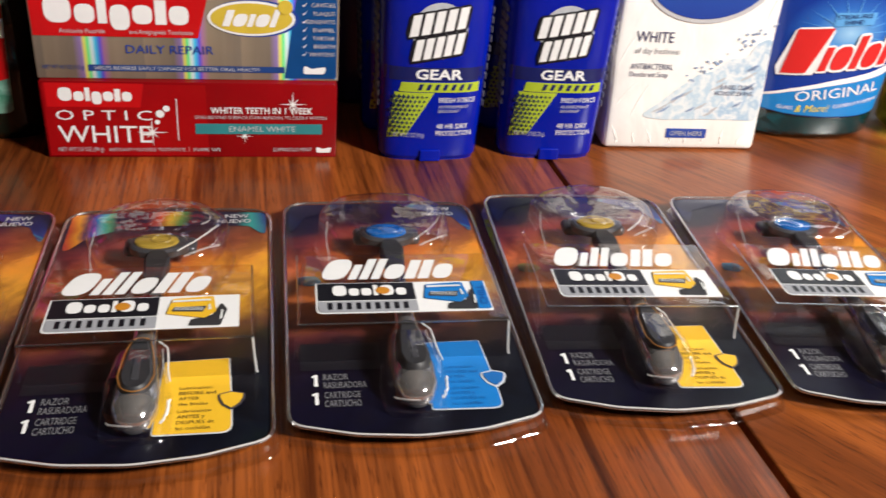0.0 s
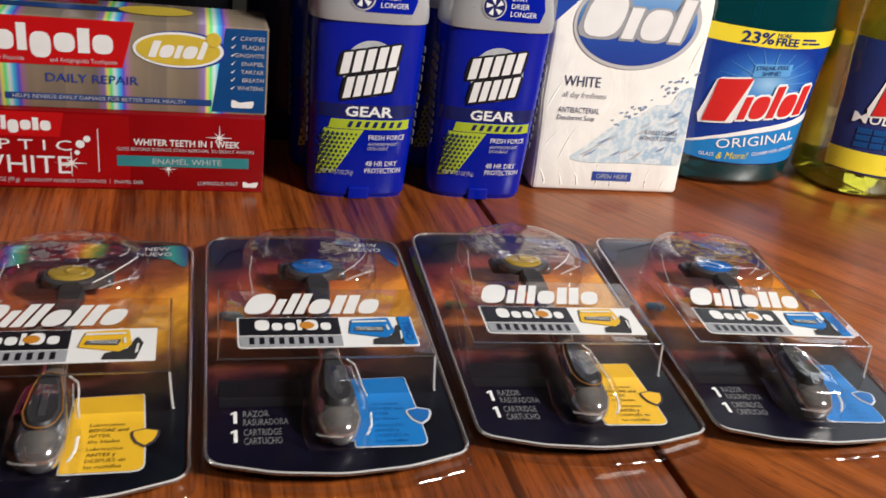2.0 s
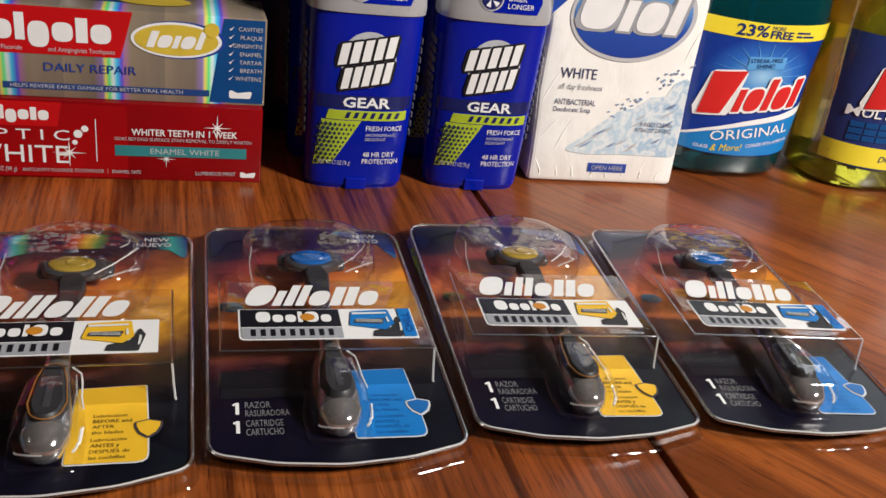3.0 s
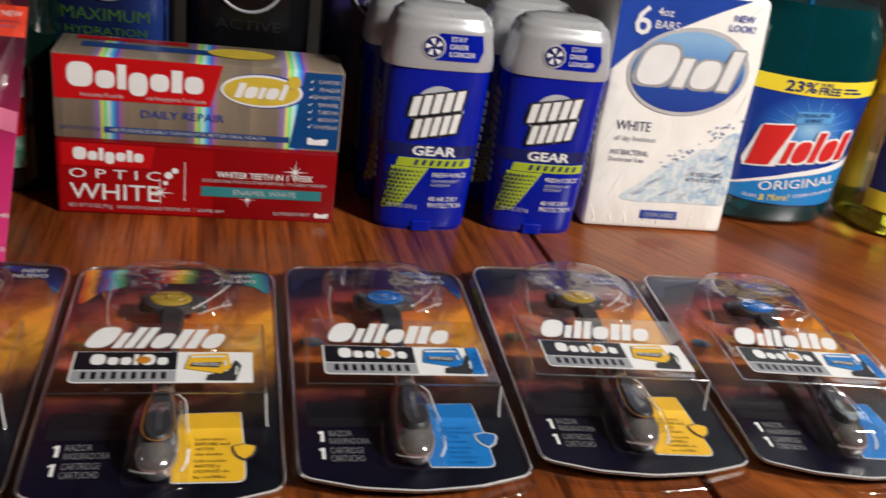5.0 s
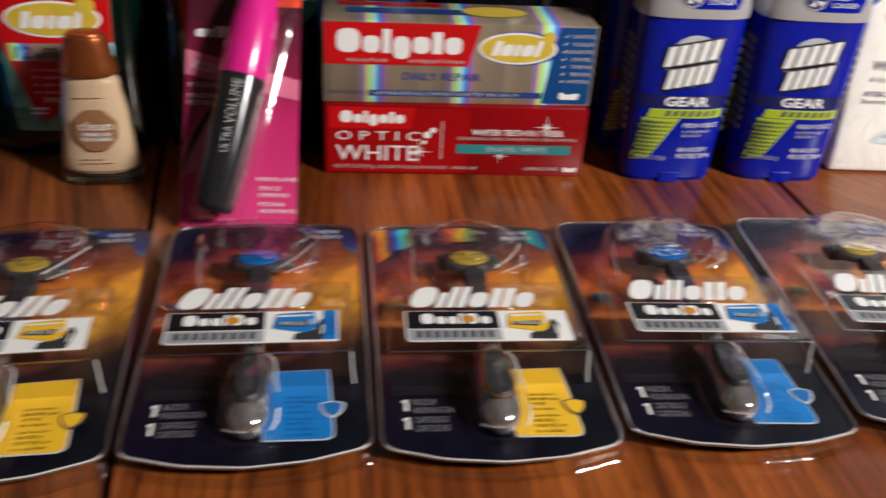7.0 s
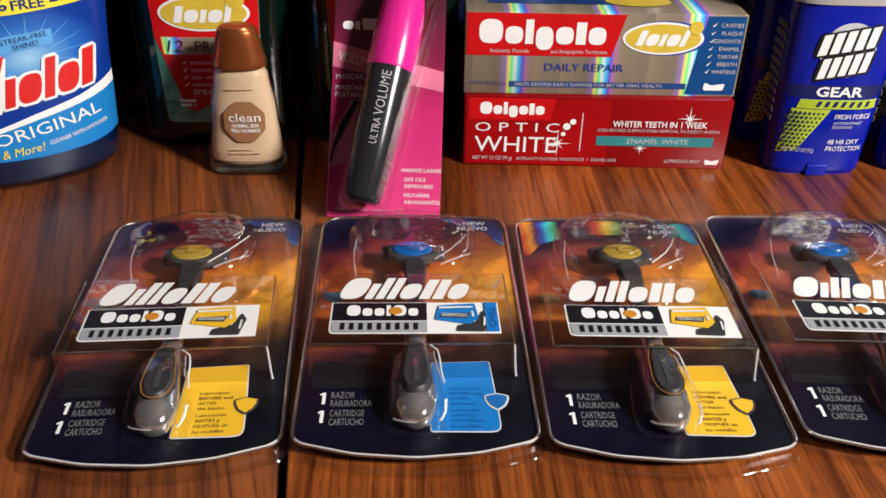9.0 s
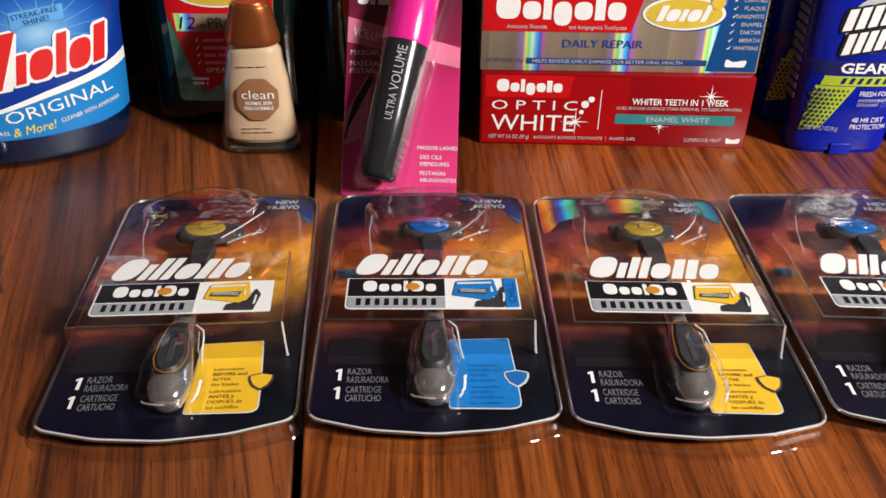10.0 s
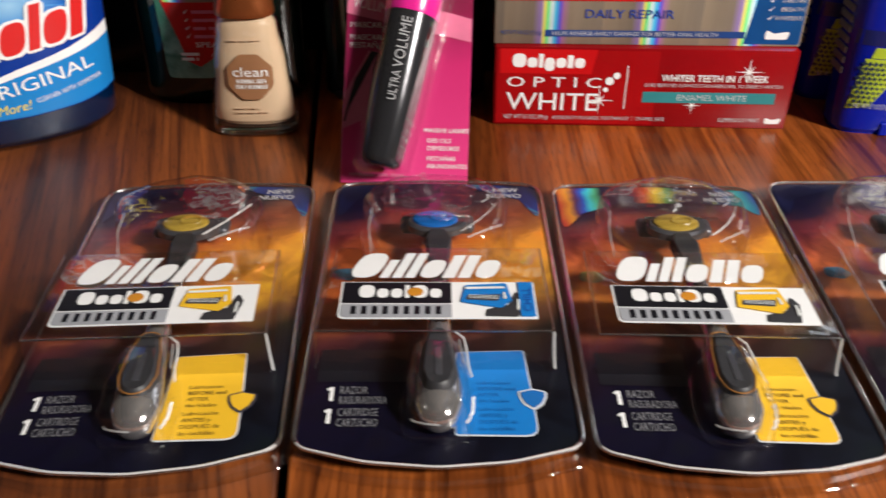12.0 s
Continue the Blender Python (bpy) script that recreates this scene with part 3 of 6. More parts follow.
def razor_pack(variant):
    yellow = variant.startswith("yellow")
    rainbow = variant == "yellow_foil"
    hue = M_YELLOW if yellow else M_BLUEPANEL
    knob = paint("yellow_knob_plastic", (0.48, 0.32, 0.05), 0.3) if yellow else paint("blue_knob_plastic", (0.012, 0.14, 0.50), 0.25)
    label = ("yellow" if yellow else "blue") + " cartridge razor sealed in clear plastic blister on " + ("rainbow-glint" if rainbow else "sunset-printed") + " card"
    root = thing("razor_pack", label, "razor package", group="razor packs in a row")
    art = card_print("sunset_card_print_" + variant, (1.25, 1.5, 0.8) if yellow else (1.2, 1.1, 0.7))
    part("card", stack(CARD, [(0.0062, -0.0008), (0.0074, -0.0008)], True), art, root, "printed card, dark foot and orange sky")
    part("tray", stack(TRAY, [(0.0004, 0.0004), (0.0014, 0.0008), (0.0024, 0.0), (0.0030, -0.0018), (0.0058, -0.0022)], False, False), M_CLEARWAVY, root, "clear plastic tray rim")
    part("rim", tube([(x, y, 0.0080) for x, y in grow(CARD, 0.0002)], 0.0008, 8), M_EDGE, root, "clear moulded edge bead")
    front = [(x, y, 0.0086) for x, y in grow(CARD, 0.0004) if y < 0.006]
    front.sort()
    # highlight along the front edge, drawn as a white line
    part("front_edge_glint", tube(front, 0.00042, 8, False), M_EDGEGLINT, root)
    on = flat_top(0.0074)
    # handle, head and grip
    rings = []
    for y, w, t, z, dx in ((0.009, 0.003, 0.003, 0.013, 0.0), (0.011, 0.0062, 0.005, 0.013, 0), (0.016, 0.0085, 0.0065, 0.0145, 0), (0.026, 0.0088, 0.0068, 0.016, 0), (0.040, 0.0068, 0.006, 0.017, 0),
                           (0.055, 0.0052, 0.0045, 0.018, 0), (0.085, 0.0046, 0.004, 0.0185, 0), (0.110, 0.0048, 0.004, 0.0185, 0), (0.122, 0.006, 0.0035, 0.0185, -0.0005), (0.127, 0.004, 0.002, 0.019, -0.0005)):
        rings.append([(dx + w * math.cos(2 * math.pi * i / 20), y, z + t * math.sin(2 * math.pi * i / 20)) for i in range(20)])
    handle = part("handle", loops([r[::-1] for r in rings], True, True), M_CHROME, root, "satin grey razor handle", smooth=60)
    # brighter shell added over the handle end for the glare on it
    part("end_glare", loops([[(w * math.cos(2 * math.pi * i / 20), y, z + t * math.sin(2 * math.pi * i / 20)) for i in range(20)][::-1] for y, w, t, z in ((0.0086, 0.003, 0.003, 0.013), (0.0107, 0.0064, 0.0052, 0.013), (0.0160, 0.0087, 0.0067, 0.0145), (0.0185, 0.0089, 0.0069, 0.0150))], True, True), M_BRIGHT, handle, "handle end made brighter to carry the glare there", smooth=60)
    grip_line = [(0.0, 0.0180), (0.0048, 0.0205), (0.0066, 0.028), (0.0052, 0.042), (0.0028, 0.053), (-0.0034, 0.053), (-0.0056, 0.042), (-0.0066, 0.028), (-0.0048, 0.0205)]
    grip = rounded(grip_line, 0.006, 5)
    part("grip", stack(grip, [(0.0185, 0.001), (0.0228, 0.0), (0.0240, -0.0012)]), M_RUBBER, handle, "black rubber thumb grip")
    if yellow:
        part("grip_ring", tube([(x, y, 0.0229) for x, y in grow(grip, 0.0003)], 0.00032), M_BRONZE, handle, "bronze outline of the grip")
    part("grip_mark", stack(rounded([(-0.0015, 0.024), (0.0015, 0.024), (0.0012, 0.040), (-0.0014, 0.040)], 0.0008), [(0.0236, 0), (0.0243, -0.0002)]), M_GUNMETAL, handle)
    neck = rounded([(-0.0042, 0.097), (0.0042, 0.097), (0.0060, 0.119), (0.0036, 0.127), (-0.0044, 0.127), (-0.0060, 0.119)], 0.003)
    part("neck", stack(neck, [(0.018, 0), (0.0222, 0), (0.0232, -0.001)]), M_RUBBER, handle, "black neck")
    head = part("cartridge", box(-0.0180, 0.1345, 0.0140, 0.0170, 0.1470, 0.0195, 0.0026, 4), M_GUNMETAL, root, "dark blade cartridge")
    for i in range(5):
        part("blade", box(-0.0140, 0.1362 + i * 0.0021, 0.0190, 0.0130, 0.1369 + i * 0.0021, 0.0200), M_CHROME, head)
    part("collar", stack(oval(-0.0005, 0.1345, 0.0142, 0.0098, 32), [(0.019, 0.0), (0.0222, 0), (0.0232, -0.0012)]), M_GUNMETAL, head)
    part("knob", stack(oval(-0.0015, 0.1345, 0.0108, 0.0074, 32), [(0.0225, 0), (0.0240, -0.0006), (0.0246, -0.002)]), knob, head, "coloured oval pad")
    part("knob_eye", stack(oval(0.0010, 0.1345, 0.0056, 0.0042, 24), [(0.0245, 0), (0.0251, -0.0005), (0.0251, -0.0014), (0.0244, -0.0022)]), knob, head)
    # card print
    panel = rounded([(0.0065, 0.010), (0.036, 0.0095), (0.0355, 0.030), (0.034, 0.057), (0.0075, 0.056)], [0.001, 0.004, 0.001, 0.0006, 0.001], 3)
    shapes("panel_edge", [grow(panel, 0.0006)], on, M_OUTLINE, root, 0.0003)
    shapes("panel", [panel], on, hue, root, 0.0006, label="coloured claim panel")
    ink = M_OLIVEINK if yellow else M_PANELINK
    for i, (s, b) in enumerate((("Lubrication", 0), ("BEFORE and", 0.012), ("AFTER", 0), ("the blades", 0), ("Lubricación", 0), ("ANTES y", 0.012), ("DESPUÉS de", 0), ("las cuchillas", 0))):
        words(s, 0.0020, 0.0150, 0.0365 - i * 0.0034 - (0.001 if i > 3 else 0), on, ink, root, 0.0008, bold=b)
    shield = rounded([(0.0358, 0.0228), (0.0389, 0.0256), (0.0403, 0.0290), (0.0406, 0.0318), (0.0358, 0.0332), (0.0310, 0.0318), (0.0313, 0.0290), (0.0327, 0.0256)], 0.0006, 2)
    shapes("shield_edge", [grow(shield, 0.0008)], on, M_OUTLINE if not yellow else M_SHIELDINK, root, 0.0009)
    shapes("shield", [grow(shield, -0.0002)], on, hue if yellow else M_SHIELDBLUE, root, 0.0012)
    for y, a, b in ((0.0305, "RAZOR", "RASURADORA"), (0.0185, "CARTRIDGE", "CARTUCHO")):
        shapes("numeral", [[(-0.0414, y - 0.0030), (-0.0399, y - 0.0030), (-0.0399, y + 0.0048), (-0.0411, y + 0.0048), (-0.0427, y + 0.0036), (-0.0422, y + 0.0026), (-0.0414, y + 0.0032)]], on, M_WHITE, root, 0.0005)
        words(a, 0.0042, -0.0375, y + 0.001, on, M_DIMPRINT, root, wide=0.0105 if a == "RAZOR" else 0.0150)
        words(b, 0.0042, -0.0375, y - 0.0045, on, M_DIMPRINT, root, wide=0.0180 if a == "RAZOR" else 0.0150)
    shapes("dark_window", [rect(-0.047, 0.0385, -0.012, 0.058, 0.001)], on, M_BLACK, root, 0.0003)
    words("NEW", 0.0042, 0.029, 0.1875, on, M_GREYWHITE, root, wide=0.013, bold=0.015)
    words("NUEVO", 0.0042, 0.025, 0.1815, on, M_GREYWHITE, root, wide=0.018, bold=0.015)
    # clear mouldings
    part("window", stack(WINDOW, [(0.0078, 0.001), (0.0090, 0.0), (0.0245, -0.0006), (0.0259, -0.0012), (0.0264, -0.0024)]), M_CLEAR, root, "raised clear window box", smooth=50)
    part("dome", crumpled(stack(DOME, [(0.0078, 0.0015), (0.0092, 0.0), (0.013, -0.0003), (0.017, -0.0006), (0.021, -0.0008), (0.024, -0.001), (0.027, -0.0018), (0.0288, -0.0030), (0.0300, -0.0050), (0.0306, -0.0075), (0.0309, -0.0105), (0.0310, -0.0140), (0.0310, -0.0180)]), 0.010, 0.0013, 48, 3.0 if yellow else 11.0), M_CLEARWAVY, root, "clear dome over the head", smooth=50)
    part("grip_case", crumpled(stack(GRIPCASE, [(0.0078, 0.001), (0.0088, 0), (0.012, -0.0003), (0.0155, -0.0006), (0.019, -0.001), (0.0215, -0.0016), (0.0235, -0.0028), (0.0250, -0.0044), (0.0256, -0.0062)]), 0.010, 0.0007, 160, 5.0), M_BUBBLE, root, "clear bubble over the handle", smooth=50)
    part("window_edge", tube([(-0.0476, 0.1055, 0.0256), (-0.0476, 0.0475, 0.0256), (0.0446, 0.0475, 0.0256), (0.0442, 0.1055, 0.0256)], 0.0004, 6, False), M_EDGE, root)
    # corner highlight of the window box, drawn in white
    part("window_corner_glint", tube([(0.0446, 0.0472, 0.0254), (0.0452, 0.0466, 0.016), (0.0458, 0.0462, 0.009), (0.0462, 0.0459, 0.0082)], 0.0005, 6, False), M_EDGEGLINT, root)
    def glint_thread(points, r, wob, seed):
        line, rnd = [], random.Random(seed)
        for (ax, ay, az), (bx, by, bz) in zip(points, points[1:]):
            for q in range(7):
                t = q / 7
                line.append((ax + (bx - ax) * t + rnd.uniform(-wob, wob), ay + (by - ay) * t + rnd.uniform(-wob, wob), az + (bz - az) * t + rnd.uniform(-wob, wob) * 0.5))
        return tube(line, r, 6, False)
    # highlights on the folds, added as thin white threads
    part("glint_thread", glint_thread([(0.0065, 0.0525, 0.0215), (0.0100, 0.0500, 0.0200), (0.0108, 0.0440, 0.0192), (0.0112, 0.0360, 0.0190), (0.0126, 0.0280, 0.0185)], 0.0004, 0.00006, 3), M_GLEAM, root, "highlight on a bubble fold, drawn as a white thread")
    part("glint_thread", glint_thread([(0.0080, 0.0500, 0.0195), (0.0088, 0.0440, 0.0190), (0.0094, 0.0360, 0.0185)], 0.0003, 0.0001, 5), M_FOLDGLINT, root)
    part("glint_thread", glint_thread([(0.0128, 0.0200, 0.0165), (0.0120, 0.0130, 0.0150), (0.0098, 0.0090, 0.0135)], 0.0006, 0.0003, 6), M_GLEAM, root)
    part("glint_thread", glint_thread([(-0.0100, 0.0110, 0.0140), (-0.0040, 0.0078, 0.0150), (0.0010, 0.0070, 0.0155)], 0.0004, 0.0003, 23), M_FOLDGLINT, root)
    part("glint_thread", glint_thread([(0.010, 0.115, 0.0290), (0.014, 0.118, 0.0297), (0.019, 0.124, 0.0300), (0.024, 0.133, 0.0292), (0.0285, 0.146, 0.0265)], 0.0004, 0.00012, 8), M_GLEAM if yellow else M_FOLDGLINT, root)
    part("glint_thread", glint_thread([(0.013, 0.112, 0.0275), (0.018, 0.1145, 0.0284), (0.024, 0.119, 0.0282), (0.0300, 0.127, 0.0250)], 0.0005, 0.00012, 11), M_FOLDGLINT, root)
    part("glint_thread", glint_thread([(0.020, 0.138, 0.0305), (0.0235, 0.142, 0.0303), (0.0240, 0.148, 0.0300), (0.019, 0.154, 0.0300)], 0.0004, 0.0001, 17), M_FOLDGLINT, root)
    part("glint_thread", glint_thread([(-0.031, 0.120, 0.014), (-0.0325, 0.132, 0.021), (-0.031, 0.144, 0.0255)], 0.00035, 0.0001, 14), M_FOLDGLINT, root)
    shapes("side_emblem", [rounded([(-0.0480, 0.1085), (-0.0400, 0.1065), (-0.0345, 0.1110), (-0.0385, 0.1165), (-0.0465, 0.1160)], 0.003)], on, M_EMBLEM_Y if yellow else M_EMBLEM_B, root, 0.0003)
    # label on the window
    lab = lambda u, v, h: Vector((u * 1.01 + 0.0022, v, TOP + h))
    ground = rounded([(-0.0415, 0.0535), (0.0365, 0.0535), (0.0365, 0.0785), (-0.0415, 0.0785)], [0.003, 0.0004, 0.0004, 0.0004], 3)
    shapes("label_ground", [ground], lab, M_WHITE, root, 0.0003, label="white product label")
    shapes("label_black", [rect(-0.0405, 0.0635, 0.003, 0.0778)], lab, M_BLACK, root, 0.0006)
    shapes("label_grey", [rounded([(-0.0405, 0.0542), (0.003, 0.0542), (0.003, 0.0628), (-0.0405, 0.0628)], [0.0025, 0, 0, 0], 3)], lab, M_GREY, root, 0.0006)
    shapes("line_mark", mark("coobco", -0.0345, 0.0668, -0.0005, 0.0755, 0.0, 0.16), lab, M_WHITE, root, 0.0009)
    shapes("line_mark_dot", [oval(-0.0115, 0.0706, 0.0032, 0.003, 16)], lab, M_ORANGE, root, 0.0011)
    shapes("sub_mark", mark("iiiiiiiii", -0.0375, 0.0560, 0.0, 0.0632, 0.0, 0.27), lab, M_BLACK, root, 0.0009)["kind"] = "stuff"
    pic = rounded([(0.0065, 0.0640), (0.0225, 0.0600), (0.0270, 0.0650), (0.0255, 0.0770), (0.0085, 0.0755)], 0.001, 2)
    shapes("pictured_handle", [rounded([(0.016, 0.055), (0.029, 0.0545), (0.0315, 0.0665), (0.029, 0.0720), (0.0255, 0.0625), (0.017, 0.0595)], 0.0008, 2)], lab, M_RUBBER, root, 0.0007)
    shapes("pictured_head", [pic], lab, hue, root, 0.0009)
    shapes("pictured_cartridge", [rounded([(0.0085, 0.0655), (0.0215, 0.0645), (0.0230, 0.0690), (0.0095, 0.0685)], 0.0006, 2)], lab, M_GUNMETAL, root, 0.0011)
    shapes("pictured_blade", [[(0.0098, 0.0664 + 0.0009 * i), (0.0215, 0.0656 + 0.0009 * i), (0.0216, 0.0659 + 0.0009 * i), (0.0098, 0.0667 + 0.0009 * i)] for i in range(3)], lab, M_PICGLINT, root, 0.0013)
    shapes("pictured_glint", [[(0.0085, 0.0722), (0.0245, 0.0728), (0.0243, 0.0742), (0.0088, 0.0738)], [(0.0238, 0.0655), (0.0250, 0.0662), (0.0243, 0.0705), (0.0236, 0.0700)], [(0.0285, 0.0580), (0.0296, 0.0590), (0.0300, 0.0650), (0.0291, 0.0655)]], lab, M_PICGLINT, root, 0.0013)
    if not yellow:
        shapes("label_strip", [rect(0.0300, 0.0545, 0.0358, 0.0778)], lab, hue, root, 0.0009)
        words("CHILL", 0.0034, 0.0347, 0.0575, lab, M_DEEPBLUE, root, 0.0012, turn=90, wide=0.016)
    shapes("brand_mark", mark("cibbotto", -0.0405, 0.0815, 0.0275, 0.1, 0.006), lab, M_WHITE, root, 0.0004, label="white slanted brand mark")
    if rainbow:
        shapes("corner_foil", [rounded([(-0.0510, 0.150), (-0.040, 0.168), (-0.020, 0.179), (0.020, 0.180), (0.042, 0.178), (0.0510, 0.166), (0.0512, 0.1935), (0.0, 0.1965), (-0.0512, 0.1935)], 0.003)], on, M_RAINBOWGLINT, root, 0.0003, label="holographic card top with rainbow reflections painted in")
    for side in () if rainbow else (-1, 1):
        shapes("corner_foil", [rounded([(side * 0.0510, 0.158), (side * 0.0512, 0.1935), (side * 0.010, 0.1965), (side * 0.024, 0.1890), (side * 0.042, 0.180)], 0.003)], on, M_CORNER, root, 0.0003, label="holographic card corner with reflections painted in")
    return root


PACKS = {k: razor_pack(k) for k in ("yellow", "blue", "yellow_foil")}
SPOTS = [("yellow", -0.380, 0.303, 5.5), ("blue", -0.272, 0.311, 2.4), ("yellow_foil", -0.1635, 0.3125, 0.9), ("blue", -0.0535, 0.320, -0.6), ("yellow", 0.0575, 0.327, -2.9), ("blue", 0.168, 0.322, -5.0)]
first = set()
for kind_, x, y, a in SPOTS:
    if kind_ in first:
        copy_thing(PACKS[kind_], pose(x, y, 0, 0, 0, a))
    else:
        PACKS[kind_].matrix_world = pose(x, y, 0, 0, 0, a)
        first.add(kind_)

# ---- toothpaste cartons ----
M_RED = paint("glossy_red_carton", (0.225, 0.0025, 0.0045), 0.22, 0, 0.12, 25, specular=0.25)
M_DARKRED = paint("deep_red_print", (0.31, 0.0035, 0.0055), 0.22, 0, 0.1, 25, specular=0.25)
M_BRIGHTRED = paint("bright_red_print", (0.52, 0.006, 0.008), 0.25, 0, 0.08, 25, specular=0.3)
M_PINKISH = paint("pale_red_print", (0.5, 0.16, 0.16), 0.35)
M_FOIL = foil("foil_painted_rainbow")
M_TEAL = paint("teal_print", (0.03, 0.22, 0.24), 0.35, 0, 0.08)
M_NAVY = paint("navy_print", (0.012, 0.05, 0.20), 0.3, 0, 0.1, coat=0.3)
M_MIDBLUE = paint("mid_blue_print", (0.006, 0.08, 0.30), 0.3, 0.3, 0.08, film=420)
M_GOLD = paint("gold_print", (0.75, 0.55, 0.06), 0.35, 0.2, 0.1)


def burst(cx, cy, r, rays=8):
    pts = []
    for i in range(rays * 2):
        a = math.pi * i / rays
        d = r * (1 if i % 4 == 0 else 0.55) if i % 2 == 0 else r * 0.13
        pts.append((cx + d * math.cos(a), cy + d * math.sin(a)))
    return [pts]


def red_carton():
    w, d, h = 0.180, 0.042, 0.0505
    root = thing("toothpaste_carton", "glossy red toothpaste carton lying under a foil carton", "toothpaste box", pose(-0.250, 0.600, 0, 0, 0, 0.3))
    body = part("carton", box(0, 0, 0, w, d, h, 0.0008), M_RED, root)
    s = flat_front(0.0)
    shapes("end_panel", [rect(0.0015, 0.0015, w * 0.545, h - 0.0015)], s, M_DARKRED, body, 0.0002)
    shapes("brand_ground", [[(0.003, h - 0.0165), (0.058, h - 0.0165), (0.061, h - 0.001), (0.003, h - 0.001)]], s, M_BRIGHTRED, body, 0.0004)
    shapes("brand_mark", mark("cobgoto", 0.010, h - 0.0125, 0.054, h - 0.0038, 0.0), s, M_WHITE, body, 0.0006)
    words("O P T I C", 0.0066, 0.0075, 0.0255, s, M_WHITE, body, wide=0.057)
    words("WHITE", 0.0115, 0.0075, 0.0105, s, M_WHITE, body, wide=0.056)
    words("NET WT 3.5 OZ (99 g)", 0.0028, 0.0065, 0.0045, s, M_GREYWHITE, body, wide=0.027)
    words("ANTICAVITY FLUORIDE TOOTHPASTE", 0.0023, 0.0365, 0.0045, s, M_GREYWHITE, body, wide=0.0470)
    words("ENAMEL SAFE", 0.0023, 0.0885, 0.0045, s, M_GREYWHITE, body, wide=0.0170)
    shapes("print_rule", [rect(0.0856, 0.0040, 0.0860, 0.0074)], s, M_PINKISH, body)
    shapes("divider", [rect(0.0795, 0.012, 0.0800, 0.040)], s, M_WHITE, body)
    shapes("sparkle", burst(0.064, 0.0175, 0.010) + [oval(0.0695, 0.0300, 0.0026, 0.0026, 14), oval(0.0675, 0.0245, 0.0016, 0.0016, 12), oval(0.0735, 0.0335, 0.0021, 0.0021, 14)], s, M_WHITE, body, 0.0007)
    words("WHITER TEETH IN 1 WEEK", 0.0042, 0.1325, 0.0305, s, M_WHITE, body, align="CENTER", wide=0.064, bold=0.015)
    words("GOES BEYOND SURFACE STAIN REMOVAL TO DEEPLY WHITEN", 0.0022, 0.1320, 0.0268, s, M_GREYWHITE, body, align="CENTER", wide=0.083)
    shapes("teal_band", [rect(0.0905, 0.0165, 0.1705, 0.0235)], s, M_TEAL, body, 0.0004)
    words("ENAMEL WHITE", 0.0038, 0.1325, 0.0182, s, M_GREYWHITE, body, align="CENTER", wide=0.042)
    shapes("glint", burst(0.152, 0.0370, 0.009) + burst(0.121, 0.0150, 0.006), s, M_WHITE, body, 0.00035)
    words("LUMINOUS MINT", 0.0026, 0.139, 0.0045, s, M_GREYWHITE, body, wide=0.025)
    shapes("paste_drop", [rounded([(0.167, 0.0035), (0.176, 0.0035), (0.177, 0.0075), (0.171, 0.0062), (0.167, 0.0078)], 0.001)], s, M_WHITE, body)


